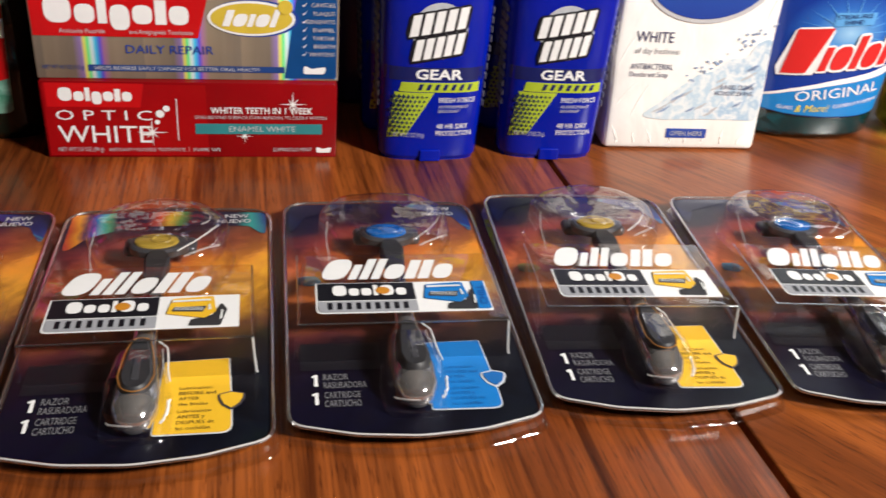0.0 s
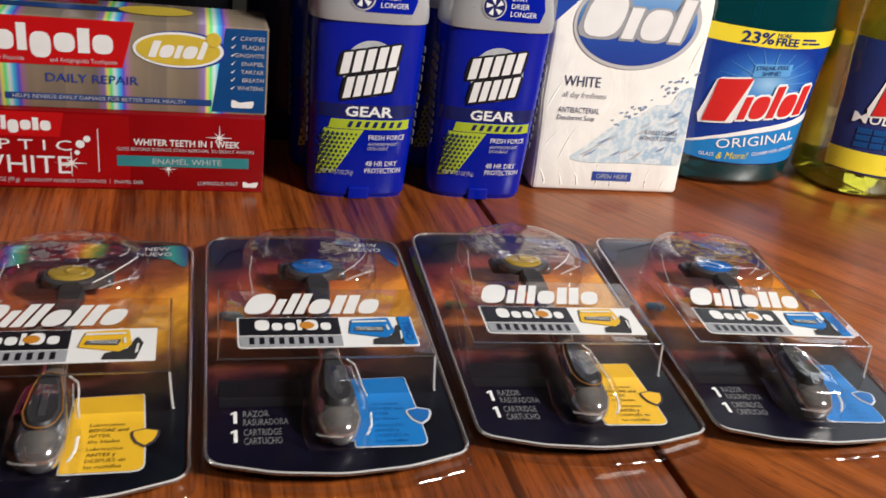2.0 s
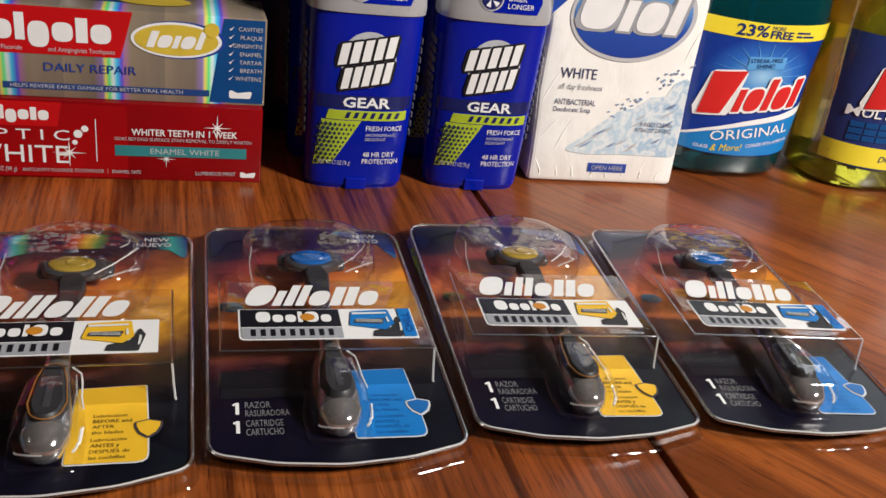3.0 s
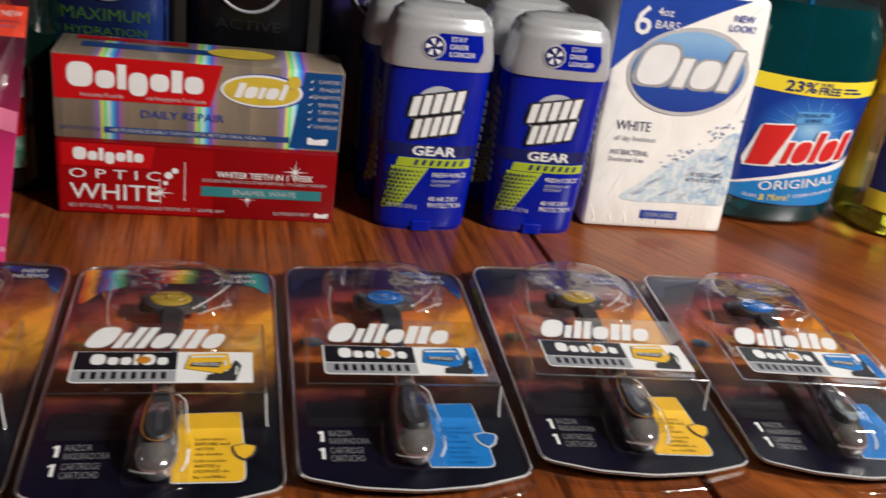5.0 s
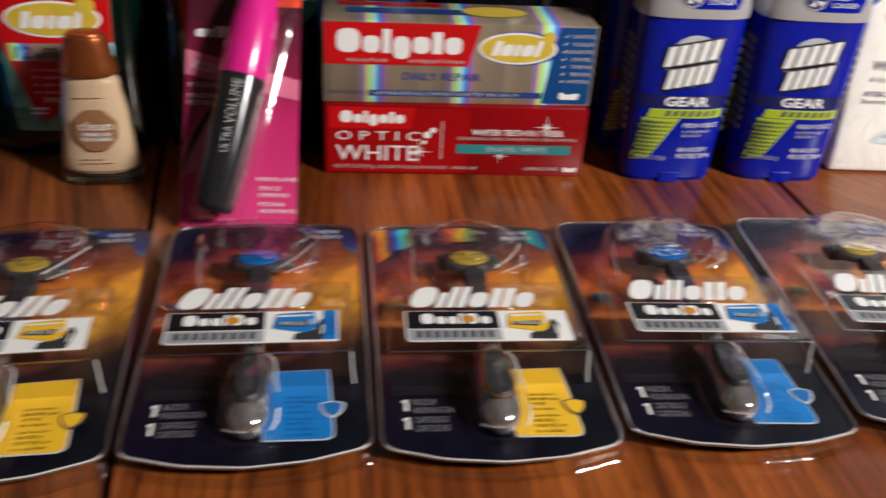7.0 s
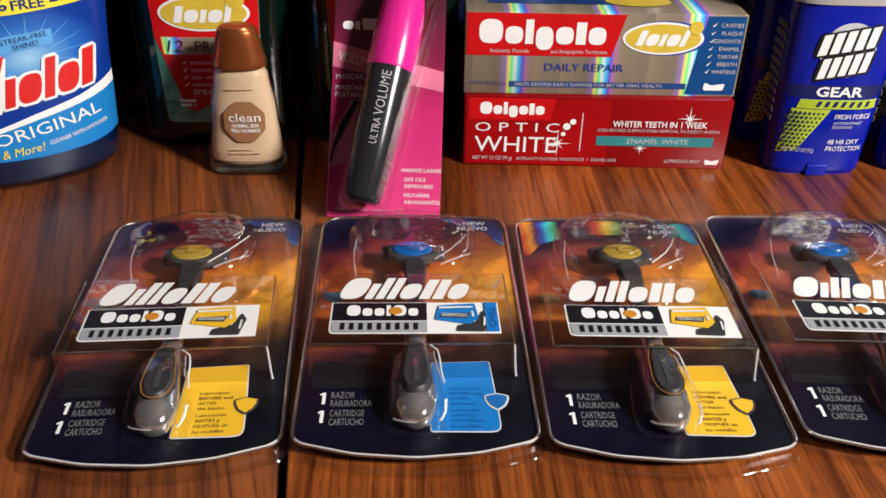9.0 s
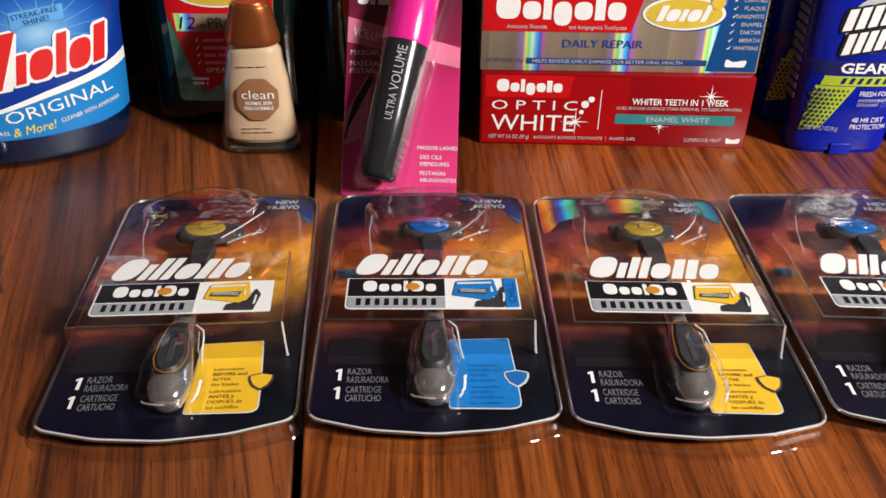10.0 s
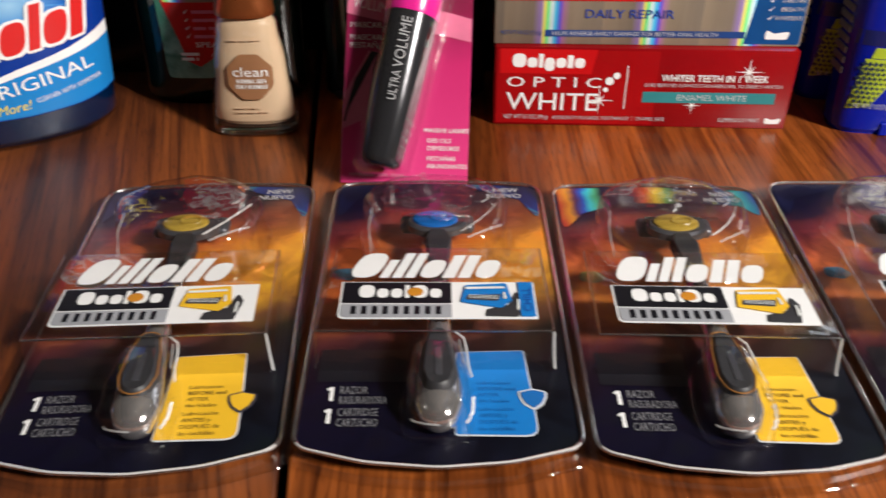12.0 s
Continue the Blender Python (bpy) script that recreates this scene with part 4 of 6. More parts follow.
def foil_carton():
    w, d, h = 0.182, 0.048, 0.0555
    root = thing("toothpaste_carton", "holographic foil toothpaste carton stacked on a red carton", "toothpaste box", pose(-0.2510, 0.6045, 0.0506, 0, 0, 1.0))
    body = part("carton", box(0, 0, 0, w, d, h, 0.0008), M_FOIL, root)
    s, t = flat_front(0.0), flat_top(h)
    shapes("brand_ground", [[(0.001, 0.0265), (0.096, 0.0265), (0.1035, h - 0.001), (0.001, h - 0.001)]], s, M_BRIGHTRED, body, 0.0003)
    shapes("brand_mark", mark("cobgoto", 0.008, 0.0345, 0.092, 0.0505, 0.0), s, M_WHITE, body, 0.0006)
    words("Anticavity Fluoride", 0.0027, 0.016, 0.0285, s, M_GREYWHITE, body, wide=0.026)
    words("and Antigingivitis Toothpaste", 0.0027, 0.056, 0.0285, s, M_GREYWHITE, body, wide=0.037)
    shapes("oval_edge", [oval(0.130, 0.0395, 0.0275, 0.0115, 36)], s, M_DEEPBLUE, body, 0.0003)
    shapes("oval_rim", [oval(0.1285, 0.0395, 0.0265, 0.0108, 36)], s, M_WHITE, body, 0.0005)
    shapes("oval_ground", [oval(0.1285, 0.0395, 0.0245, 0.0094, 36)], s, M_GOLD, body, 0.0007)
    shapes("oval_mark", mark("toiob", 0.110, 0.0345, 0.147, 0.0455, 0.004), s, M_WHITE, body, 0.0009)
    shapes("oval_star", [oval(0.149, 0.047, 0.0045, 0.0045, 16)], s, M_GOLD, body, 0.0011)
    shapes("side_panel", [[(0.148, 0.0015), (0.1808, 0.0015), (0.1808, h - 0.001), (0.156, h - 0.001)]], s, M_MIDBLUE, body, 0.0002)
    for i, line in enumerate(("CAVITIES", "PLAQUE", "GINGIVITIS", "ENAMEL", "TARTAR", "BREATH", "WHITENS")):
        words(line, 0.0026, 0.1795, 0.0475 - i * 0.0052, s, M_GREYWHITE, body, align="RIGHT")
        shapes("tick", [[(0.1592, 0.0485 - i * 0.0052), (0.1602, 0.0475 - i * 0.0052), (0.1625, 0.0505 - i * 0.0052), (0.1602, 0.0485 - i * 0.0052)]], s, M_WHITE, body)
    shapes("paste_drop", [rounded([(0.160, 0.0045), (0.173, 0.0045), (0.1745, 0.0095), (0.165, 0.0080), (0.160, 0.0105)], 0.0015)], s, M_WHITE, body)
    words("DAILY REPAIR", 0.0052, 0.053, 0.0165, s, M_DEEPBLUE, body, wide=0.052)
    shapes("blue_strip", [rect(0.030, 0.0050, 0.148, 0.0090)], s, M_NAVY, body, 0.0003)
    words("HELPS REVERSE EARLY DAMAGE FOR BETTER ORAL HEALTH", 0.0023, 0.034, 0.0059, s, M_GREYWHITE, body, wide=0.098)
    words("NET WT 4.0 OZ (113 g)", 0.0024, 0.004, 0.0062, s, M_NAVY, body, wide=0.024)
    shapes("top_red", [rect(0.010, d - 0.012, 0.080, d - 0.003)], t, M_DARKRED, body)
    shapes("top_blue", [rect(0.015, 0.018, 0.125, 0.030)], t, M_NAVY, body)
    shapes("top_oval", [oval(0.115, 0.026, 0.022, 0.012, 28)], t, M_GOLD, body, 0.0006)


red_carton()
foil_carton()

# ---- deodorants ----
M_STICKBLUE = paint("glossy_royal_blue_plastic", (0.001, 0.010, 0.30), 0.2, 0, 0.08, 20, specular=0.35)
M_CAP = paint("silver_cap_plastic", (0.48, 0.49, 0.51), 0.28, 0.35, 0.03, 40)
M_RIB = paint("dark_silver_rib_plastic", (0.16, 0.16, 0.19), 0.3, 0.4)
M_LIME = paint("lime_print", (0.40, 0.50, 0.03), 0.35, 0, 0.1)
M_LIMEDARK = paint("dark_mesh_print", (0.012, 0.03, 0.07), 0.4, 0, 0.4, 120)
M_STICKDARK = paint("dark_blue_print", (0.006, 0.012, 0.10), 0.3)
M_HOLO = paint("holographic_disc_print", (0.62, 0.68, 0.74), 0.22, 0.3, 0.3, 60, film=430)


def deodorant():
    root = thing("deodorant_stick", "royal blue antiperspirant stick with silver cap standing upright", "deodorant", group="deodorant sticks in two rows")
    b = Body(smooth_sections([(0.0, 0.0320, 0.0155, 3.2), (0.004, 0.0335, 0.017, 3.2), (0.045, 0.0350, 0.0185, 3.0), (0.085, 0.0365, 0.0195, 3.0), (0.112, 0.0368, 0.0195, 3.2), (0.1180, 0.0365, 0.0195, 3.2)]))
    body = part("body", b.skin(), M_STICKBLUE, root, smooth=50)
    c = Body(smooth_sections([(0.1180, 0.0375, 0.0205, 3.4), (0.122, 0.0377, 0.0206, 3.4), (0.143, 0.0350, 0.0195, 3.2), (0.1505, 0.0325, 0.0170, 3.0), (0.1555, 0.0275, 0.0125, 2.8), (0.1580, 0.0190, 0.007, 2.4)], 4))
    cap = part("cap", c.skin(), M_CAP, root, "satin silver cap", smooth=60)
    part("dial", stack(rounded([(-0.007, -0.0185), (0.007, -0.0185), (0.007, -0.014), (-0.007, -0.014)], 0.001), [(0.0005, 0), (0.0075, 0), (0.0082, -0.0006)], True), M_STICKBLUE, root, "blue base notch")
    for side in (-1, 1):
        for i in range(11):
            z = 0.036 + i * 0.0062
            w = b.at(z)[0]
            part("grip_rib", box(side * (w + 0.0002) - 0.0007, -0.0085, z, side * (w + 0.0002) + 0.0007, 0.0085, z + 0.0044, 0.0006, 1), M_RIB, body)
    s, k = b.place, c.place
    shapes("brand_disc", [oval(0.0010, 0.0890, 0.0178, 0.0180, 36)], s, M_HOLO, body, 0.0003, 0.004, "holographic brand disc")
    def tilted(shape, x0, y0, x1, y1, more):
        return [[(px, py + 0.19 * px) for px, py in q] for q in shape("iiiii", x0, y0, x1, y1, 0.003, *more)]
    lines = ((-0.0195, 0.0885, 0.0205, 0.1070), (-0.0165, 0.0725, 0.0190, 0.0910))
    for i, q in enumerate(lines):
        shapes("brand_shadow", [grow(p, 0.0016) for p in tilted(plate, *q, ())], s, M_BLACK, body, 0.0006 + 0.0002 * i, 0.004)
        shapes("brand_mark", tilted(mark, *q, (0.13,)), s, M_WHITE, body, 0.0011, 0.004, "white brand mark")
    shapes("dark_band", [rect(-0.0325, 0.0565, 0.0325, 0.0655)], s, M_STICKDARK, body, 0.0002, 0.004)
    words("GEAR", 0.0066, 0.0025, 0.0578, s, M_WHITE, body, 0.0005, 0.004, "CENTER", 0.0310, bold=0.025)
    band = [(-0.0230, 0.0490), (0.0300, 0.0490), (0.0300, 0.0555), (-0.0215, 0.0555)]
    shapes("lime_band", [band], s, M_LIME, body, 0.0004, 0.004)
    shapes("band_mark", mark("iiiiiii", -0.0125, 0.0505, 0.0275, 0.0560, 0.002, 0.28), s, M_STICKDARK, body, 0.0007, 0.004)
    shapes("lime_wedge", [[(-0.0290, 0.0160), (-0.0170, 0.0185), (0.0000, 0.0485), (-0.0255, 0.0485)]], s, M_LIME, body, 0.0003, 0.004)
    cells = []
    for j in range(10):
        for i in range(9):
            u, v = -0.0272 + 0.0030 * i + 0.0015 * (j % 2), 0.0185 + 0.0030 * j
            ease = 1.0 - 0.55 * max(0.0, min(1.0, (u - (-0.029 + 0.0008 * j)) / 0.020))
            if u < -0.0180 + 0.00158 * j:
                cells.append([(u - 0.0014 * ease, v), (u, v - 0.0018 * ease), (u + 0.0014 * ease, v), (u, v + 0.0018 * ease)])
    shapes("wedge_mesh", cells, s, M_LIMEDARK, body, 0.0006, label="dark diamond mesh over the lime wedge")["kind"] = "stuff"
    words("FRESH FORCE", 0.0034, 0.0035, 0.0420, s, M_WHITE, body, 0.0005, 0.004, "LEFT", 0.0245)
    words("ANTIPERSPIRANT", 0.0021, 0.0035, 0.0380, s, M_GREYWHITE, body, 0.0005, 0.004, "LEFT", 0.0200)
    words("DEODORANT", 0.0021, 0.0035, 0.0350, s, M_GREYWHITE, body, 0.0005, 0.004, "LEFT", 0.0140)
    words("48 HR DRY", 0.0036, 0.0030, 0.0235, s, M_WHITE, body, 0.0005, 0.004, "LEFT", 0.0215)
    words("PROTECTION", 0.0036, 0.0030, 0.0185, s, M_WHITE, body, 0.0005, 0.004, "LEFT", 0.0245)
    words("NET WT 2.7 OZ (76 g)", 0.0030, -0.0255, 0.0175, s, M_GREYWHITE, body, 0.0008, 0.004, "LEFT", 0.0205)
    shapes("badge", [rounded([(-0.006, 0.1245), (0.0240, 0.1245), (0.0270, 0.1320), (0.0250, 0.1420), (-0.004, 0.1420), (-0.006, 0.1395)], 0.0008, 2)], k, M_STICKBLUE, cap, 0.0003, 0.004, "blue claim badge")
    for i, line in enumerate(("STAY", "DRIER", "LONGER")):
        words(line, 0.0032, 0.0035, 0.1372 - i * 0.0048, k, M_WHITE, cap, 0.0006, 0.004)
    shapes("fan_ground", [oval(-0.0075, 0.1330, 0.0078, 0.0078, 28)], k, M_GREYWHITE, cap, 0.0005, 0.004)
    shapes("fan_disc", [oval(-0.0075, 0.1330, 0.0068, 0.0068, 28)], k, M_STICKDARK, cap, 0.0008, 0.004)
    blades = []
    for i in range(5):
        a = 2 * math.pi * i / 5
        blades.append([(-0.0075 + r * math.cos(a + da), 0.1330 + r * math.sin(a + da)) for r, da in ((0.0012, 0), (0.0058, 0.25), (0.0056, 0.85), (0.0030, 0.75))])
    shapes("fan_emblem", blades, k, M_WHITE, cap, 0.0011, 0.0)
    return root


stick = deodorant()
stick.matrix_world = pose(-0.0080, 0.6125, 0, 0, 0, 0.5)
for x, y, a in ((0.0765, 0.6155, -2.0), (-0.0150, 0.6640, 1.5), (0.0700, 0.6680, -1.0)):
    copy_thing(stick, pose(x, y, 0, 0, 0, a))

# ---- soap multipack ----
M_WRAP = paint("cream_film_wrap", (0.92, 0.91, 0.87), 0.35, 0, 0.05, 34, 0.0035, coat=0.3)
nt_ = M_WRAP.node_tree
crumple = nt_.nodes.new("ShaderNodeBump")
crumple.inputs["Strength"].default_value, crumple.inputs["Distance"].default_value = 0.35, 0.004
nt_.links.new(noise_of(nt_, coords(nt_, (34, 30, 20)), 1.0, 3, 0.5, 0.6), crumple.inputs["Height"])
nt_.links.new(crumple.outputs[0], nt_.nodes["Principled BSDF"].inputs["Normal"])
M_SOAPBLUE = paint("royal_blue_film_print", (0.014, 0.06, 0.36), 0.3, 0, 0.12, 25)
M_SPLASH = two_tone("splash_film_print", 0, [(0.0, (0.80, 0.83, 0.83)), (0.3, (0.56, 0.69, 0.77)), (0.42, (0.80, 0.84, 0.85)), (0.6, (0.46, 0.62, 0.74)), (0.72, (0.78, 0.82, 0.84)), (0.88, (0.36, 0.53, 0.69)), (1.0, (0.70, 0.77, 0.81))], -0.06, 0.06, 0.3, 1.3, 85)
M_SOAPINK = paint("slate_blue_ink", (0.05, 0.06, 0.14), 0.4)
M_SPLASHDEEP = paint("grey_blue_splash_print", (0.24, 0.33, 0.50), 0.35, 0, 0.3, 90)


def soap_pack():
    w, d, h = 0.1150, 0.066, 0.182
    root = thing("soap_multipack", "cream film-wrapped multipack of soap bars standing on end", "soap pack", pose(0.1805, 0.6160, 0, 0, 0, -1.5))
    bm = box(-w / 2, 0, 0, w / 2, d, h, 0.004, 3)
    bmesh.ops.subdivide_edges(bm, edges=bm.edges[:], cuts=7, use_grid_fill=True)
    for v in bm.verts:
        q = noise.noise(v.co * 45) * 0.0012 + noise.noise(v.co * 21 + Vector((4, 0, 0))) * 0.0022
        v.co.x -= 0.045 * v.co.z
        if 0.002 < v.co.z:
            v.co += Vector((q, q * 0.4 if v.co.y > 0.002 else 0, q if v.co.z > 0.1 else 0))
    body = part("wrapper", bm, M_WRAP, root, smooth=40)
    s = lambda u, v, h: Vector((u - 0.045 * v, -h, v))

    def arc(cx, cy, rx, ry, a0, a1, n=18):
        return [(cx + rx * math.cos(radians(a0 + (a1 - a0) * i / n)), cy + ry * math.sin(radians(a0 + (a1 - a0) * i / n))) for i in range(n + 1)]
    sweep = [(-0.0565, 0.180), (-0.0565, 0.122)] + [(-0.0565 + 0.098 * t, 0.122 + 0.058 * t ** 0.72) for t in (0.15, 0.3, 0.45, 0.6, 0.75, 0.9, 1.0)]
    shapes("blue_corner", [sweep], s, M_SOAPBLUE, body, 0.0004)
    words("6", 0.0200, -0.0440, 0.1495, s, M_WHITE, body, 0.0008, wide=0.0125, bold=0.01)
    words("4oz", 0.0058, -0.0285, 0.1635, s, M_WHITE, body, 0.0008)
    words("BARS", 0.0058, -0.0285, 0.1545, s, M_WHITE, body, 0.0008)
    words("NEW", 0.0048, 0.0300, 0.1650, s, M_SOAPBLUE, body, 0.0008, bold=0.01)
    words("LOOK!", 0.0048, 0.0275, 0.1580, s, M_SOAPBLUE, body, 0.0008, bold=0.01)
    shapes("oval_rim", [oval(0.0035, 0.1255, 0.0465, 0.0325, 44, 0.10)], s, M_GREYWHITE, body, 0.0006, label="silver oval rim")
    m_oval = two_tone("blue_oval_print", 2, [(0.0, (0.010, 0.04, 0.28)), (0.45, (0.016, 0.07, 0.36)), (0.72, (0.10, 0.26, 0.58)), (1.0, (0.26, 0.46, 0.72))], 0.088, 0.150, 0.3, 0.1, 40)
    shapes("oval_ground", [oval(0.0030, 0.1255, 0.0435, 0.0295, 44, 0.10)], s, m_oval, body, 0.0009, label="blue brand oval")
    shapes("brand_edge", [grow(p, 0.0018) for p in plate("ciob", -0.0405, 0.1145, 0.0455, 0.1440, 0.008)], s, M_GREY, body, 0.0012)
    shapes("brand_mark", mark("ciob", -0.0405, 0.1145, 0.0455, 0.1440, 0.008), s, M_WHITE, body, 0.0015, label="white brand mark")
    words("WHITE", 0.0075, -0.0440, 0.0790, s, M_SOAPINK, body, 0.0005, wide=0.0270)
    words("all day freshness", 0.0042, -0.0440, 0.0710, s, M_GREY, body, 0.0005, wide=0.0330, slant=0.2)
    words("ANTIBACTERIAL", 0.0042, -0.0455, 0.0598, s, M_SOAPINK, body, 0.0005, wide=0.0310)
    words("Deodorant Soap", 0.0036, -0.0455, 0.0545, s, M_SOAPINK, body, 0.0005, wide=0.0280)
    splash = [(-0.0360, 0.0250), (-0.0150, 0.0230), (0.0150, 0.0240), (0.0555, 0.0235), (0.0555, 0.0860), (0.0440, 0.0800), (0.0390, 0.0700), (0.0270, 0.0690), (0.0160, 0.0600), (0.0050, 0.0570), (-0.0080, 0.0470), (-0.0200, 0.0360)]
    shapes("splash", [rounded(splash, 0.004, 3)], s, M_SPLASH, body, 0.0004, label="pale blue water splash print")
    rnd = random.Random(5)
    streaks = []
    for i in range(16):
        u = rnd.uniform(-0.022, 0.046)
        top_edge = 0.030 + 0.5 * (u + 0.03)
        v = rnd.uniform(0.028, max(0.031, top_edge))
        k = rnd.uniform(0.5, 1.0)
        streaks.append(rounded([(u - 0.008 * k, v - 0.004 * k), (u, v + 0.0008), (u + 0.009 * k, v + 0.006 * k), (u + 0.001, v - 0.0008)], 0.0006, 2))
    shapes("splash_light", streaks[:9], s, M_GREYWHITE, body, 0.0007, label="white foam streaks of the splash")["kind"] = "stuff"
    shapes("splash_dark", streaks[9:], s, M_SPLASHDEEP, body, 0.0008, label="blue streaks of the splash")["kind"] = "stuff"
    for i in range(8):
        u, lean = -0.046 + 0.0128 * i + rnd.uniform(-0.003, 0.003), (i - 3.5) * 0.0016 + rnd.uniform(-0.002, 0.002)
        tall = rnd.uniform(0.008, 0.022)
        part("film_crease", tube([s(u + lean * q * q + rnd.uniform(-0.0003, 0.0003), 0.0052 + tall * q, -0.0004 - 0.0004 * q) for q in (0, 0.2, 0.4, 0.6, 0.8, 1.0)], 0.0009, 8, False), M_WRAP, body, smooth=60)
    for u, v, du, dv in ((-0.054, 0.062, 0.010, 0.020), (-0.052, 0.034, 0.016, 0.018), (-0.040, 0.026, 0.010, 0.022), (0.048, 0.096, 0.008, 0.022), (0.040, 0.165, 0.012, 0.012)):
        part("film_crease", tube([s(u + du * q, v + dv * q + 0.002 * math.sin(q * 3), -0.0003 - 0.0006 * abs(q - 0.5)) for q in (0, 0.2, 0.4, 0.6, 0.8, 1.0)], 0.0008, 8, False), M_WRAP, body, smooth=60)
    drops = []
    for i in range(34):
        t = rnd.random()
        drops.append(oval(0.0 + 0.055 * t + rnd.uniform(-0.004, 0.002), 0.052 + 0.038 * t + rnd.uniform(-0.002, 0.009), rnd.uniform(0.0004, 0.0016), rnd.uniform(0.0004, 0.0011), 9))
    shapes("spray_print", drops, s, M_SPLASHDEEP, body, 0.0006)
    words("RINSES CLEAN", 0.0032, 0.0480, 0.0470, s, M_SOAPINK, body, 0.0011, align="RIGHT", wide=0.0250)
    words("WITHOUT DRYING", 0.0032, 0.0480, 0.0425, s, M_SOAPINK, body, 0.0011, align="RIGHT", wide=0.0290)
    shapes("tear_tab", [rect(-0.0120, 0.0095, 0.0185, 0.0165)], s, M_SOAPBLUE, body, 0.0005)
    words("OPEN HERE", 0.0036, 0.0032, 0.0112, s, M_GREYWHITE, body, 0.0008, align="CENTER", wide=0.0250)
    return root


soap_pack()

# ---- spray cleaner bottles ----
M_BOTTLE = clear_plastic("clear_bottle_plastic", (0.97, 0.98, 0.98), 0.04, 0.0004, 40, 0.03)
M_LABELSKY = paint("sky_label_print", (0.012, 0.20, 0.54), 0.25, 0, 0.06, 30)
M_LABELYELLOW = paint("yellow_label_print", (0.82, 0.66, 0.04), 0.3, 0, 0.05, 30)
M_LOGORED = paint("red_logo_print", (0.62, 0.02, 0.02), 0.3, 0, 0.06, 30)
def burst_print(name):
    """Blue label print with a pale radial burst."""
    m, nt, b = nodes_of(name)
    sep = nt.nodes.new("ShaderNodeSeparateXYZ")
    nt.links.new(coords(nt), sep.inputs[0])
    flat = nt.nodes.new("ShaderNodeCombineXYZ")
    for axis, k, off in ((0, 1.0, -0.004), (2, 1.55, -0.084 * 1.55)):
        q = nt.nodes.new("ShaderNodeMath")
        q.operation, q.inputs[1].default_value, q.inputs[2].default_value = "MULTIPLY_ADD", k, off
        nt.links.new(sep.outputs[axis], q.inputs[0])
        nt.links.new(q.outputs[0], flat.inputs[axis])
    far = nt.nodes.new("ShaderNodeVectorMath")
    far.operation = "LENGTH"
    nt.links.new(flat.outputs[0], far.inputs[0])
    s = add(nt, "ShaderNodeMapRange", From_Min=0.0, From_Max=0.047)
    nt.links.new(far.outputs["Value"], s.inputs[0])
    nt.links.new(ramp(nt, s.outputs[0], [(0.0, (0.30, 0.54, 0.76)), (0.3, (0.10, 0.30, 0.62)), (0.6, (0.02, 0.13, 0.48)), (1.0, (0.004, 0.035, 0.27))]), b.inputs["Base Color"])
    b.inputs["Roughness"].default_value = 0.25
    return m


M_GLOW = burst_print("pale_burst_print")
M_RAY = paint("pale_ray_print", (0.10, 0.34, 0.68), 0.25, 0, 0.1, 30)
M_LABELNAVY = paint("navy_label_print", (0.012, 0.03, 0.14), 0.25, 0, 0.1, 30)
M_SPRAYHEAD = paint("dark_trigger_plastic", (0.01, 0.03, 0.12), 0.35)


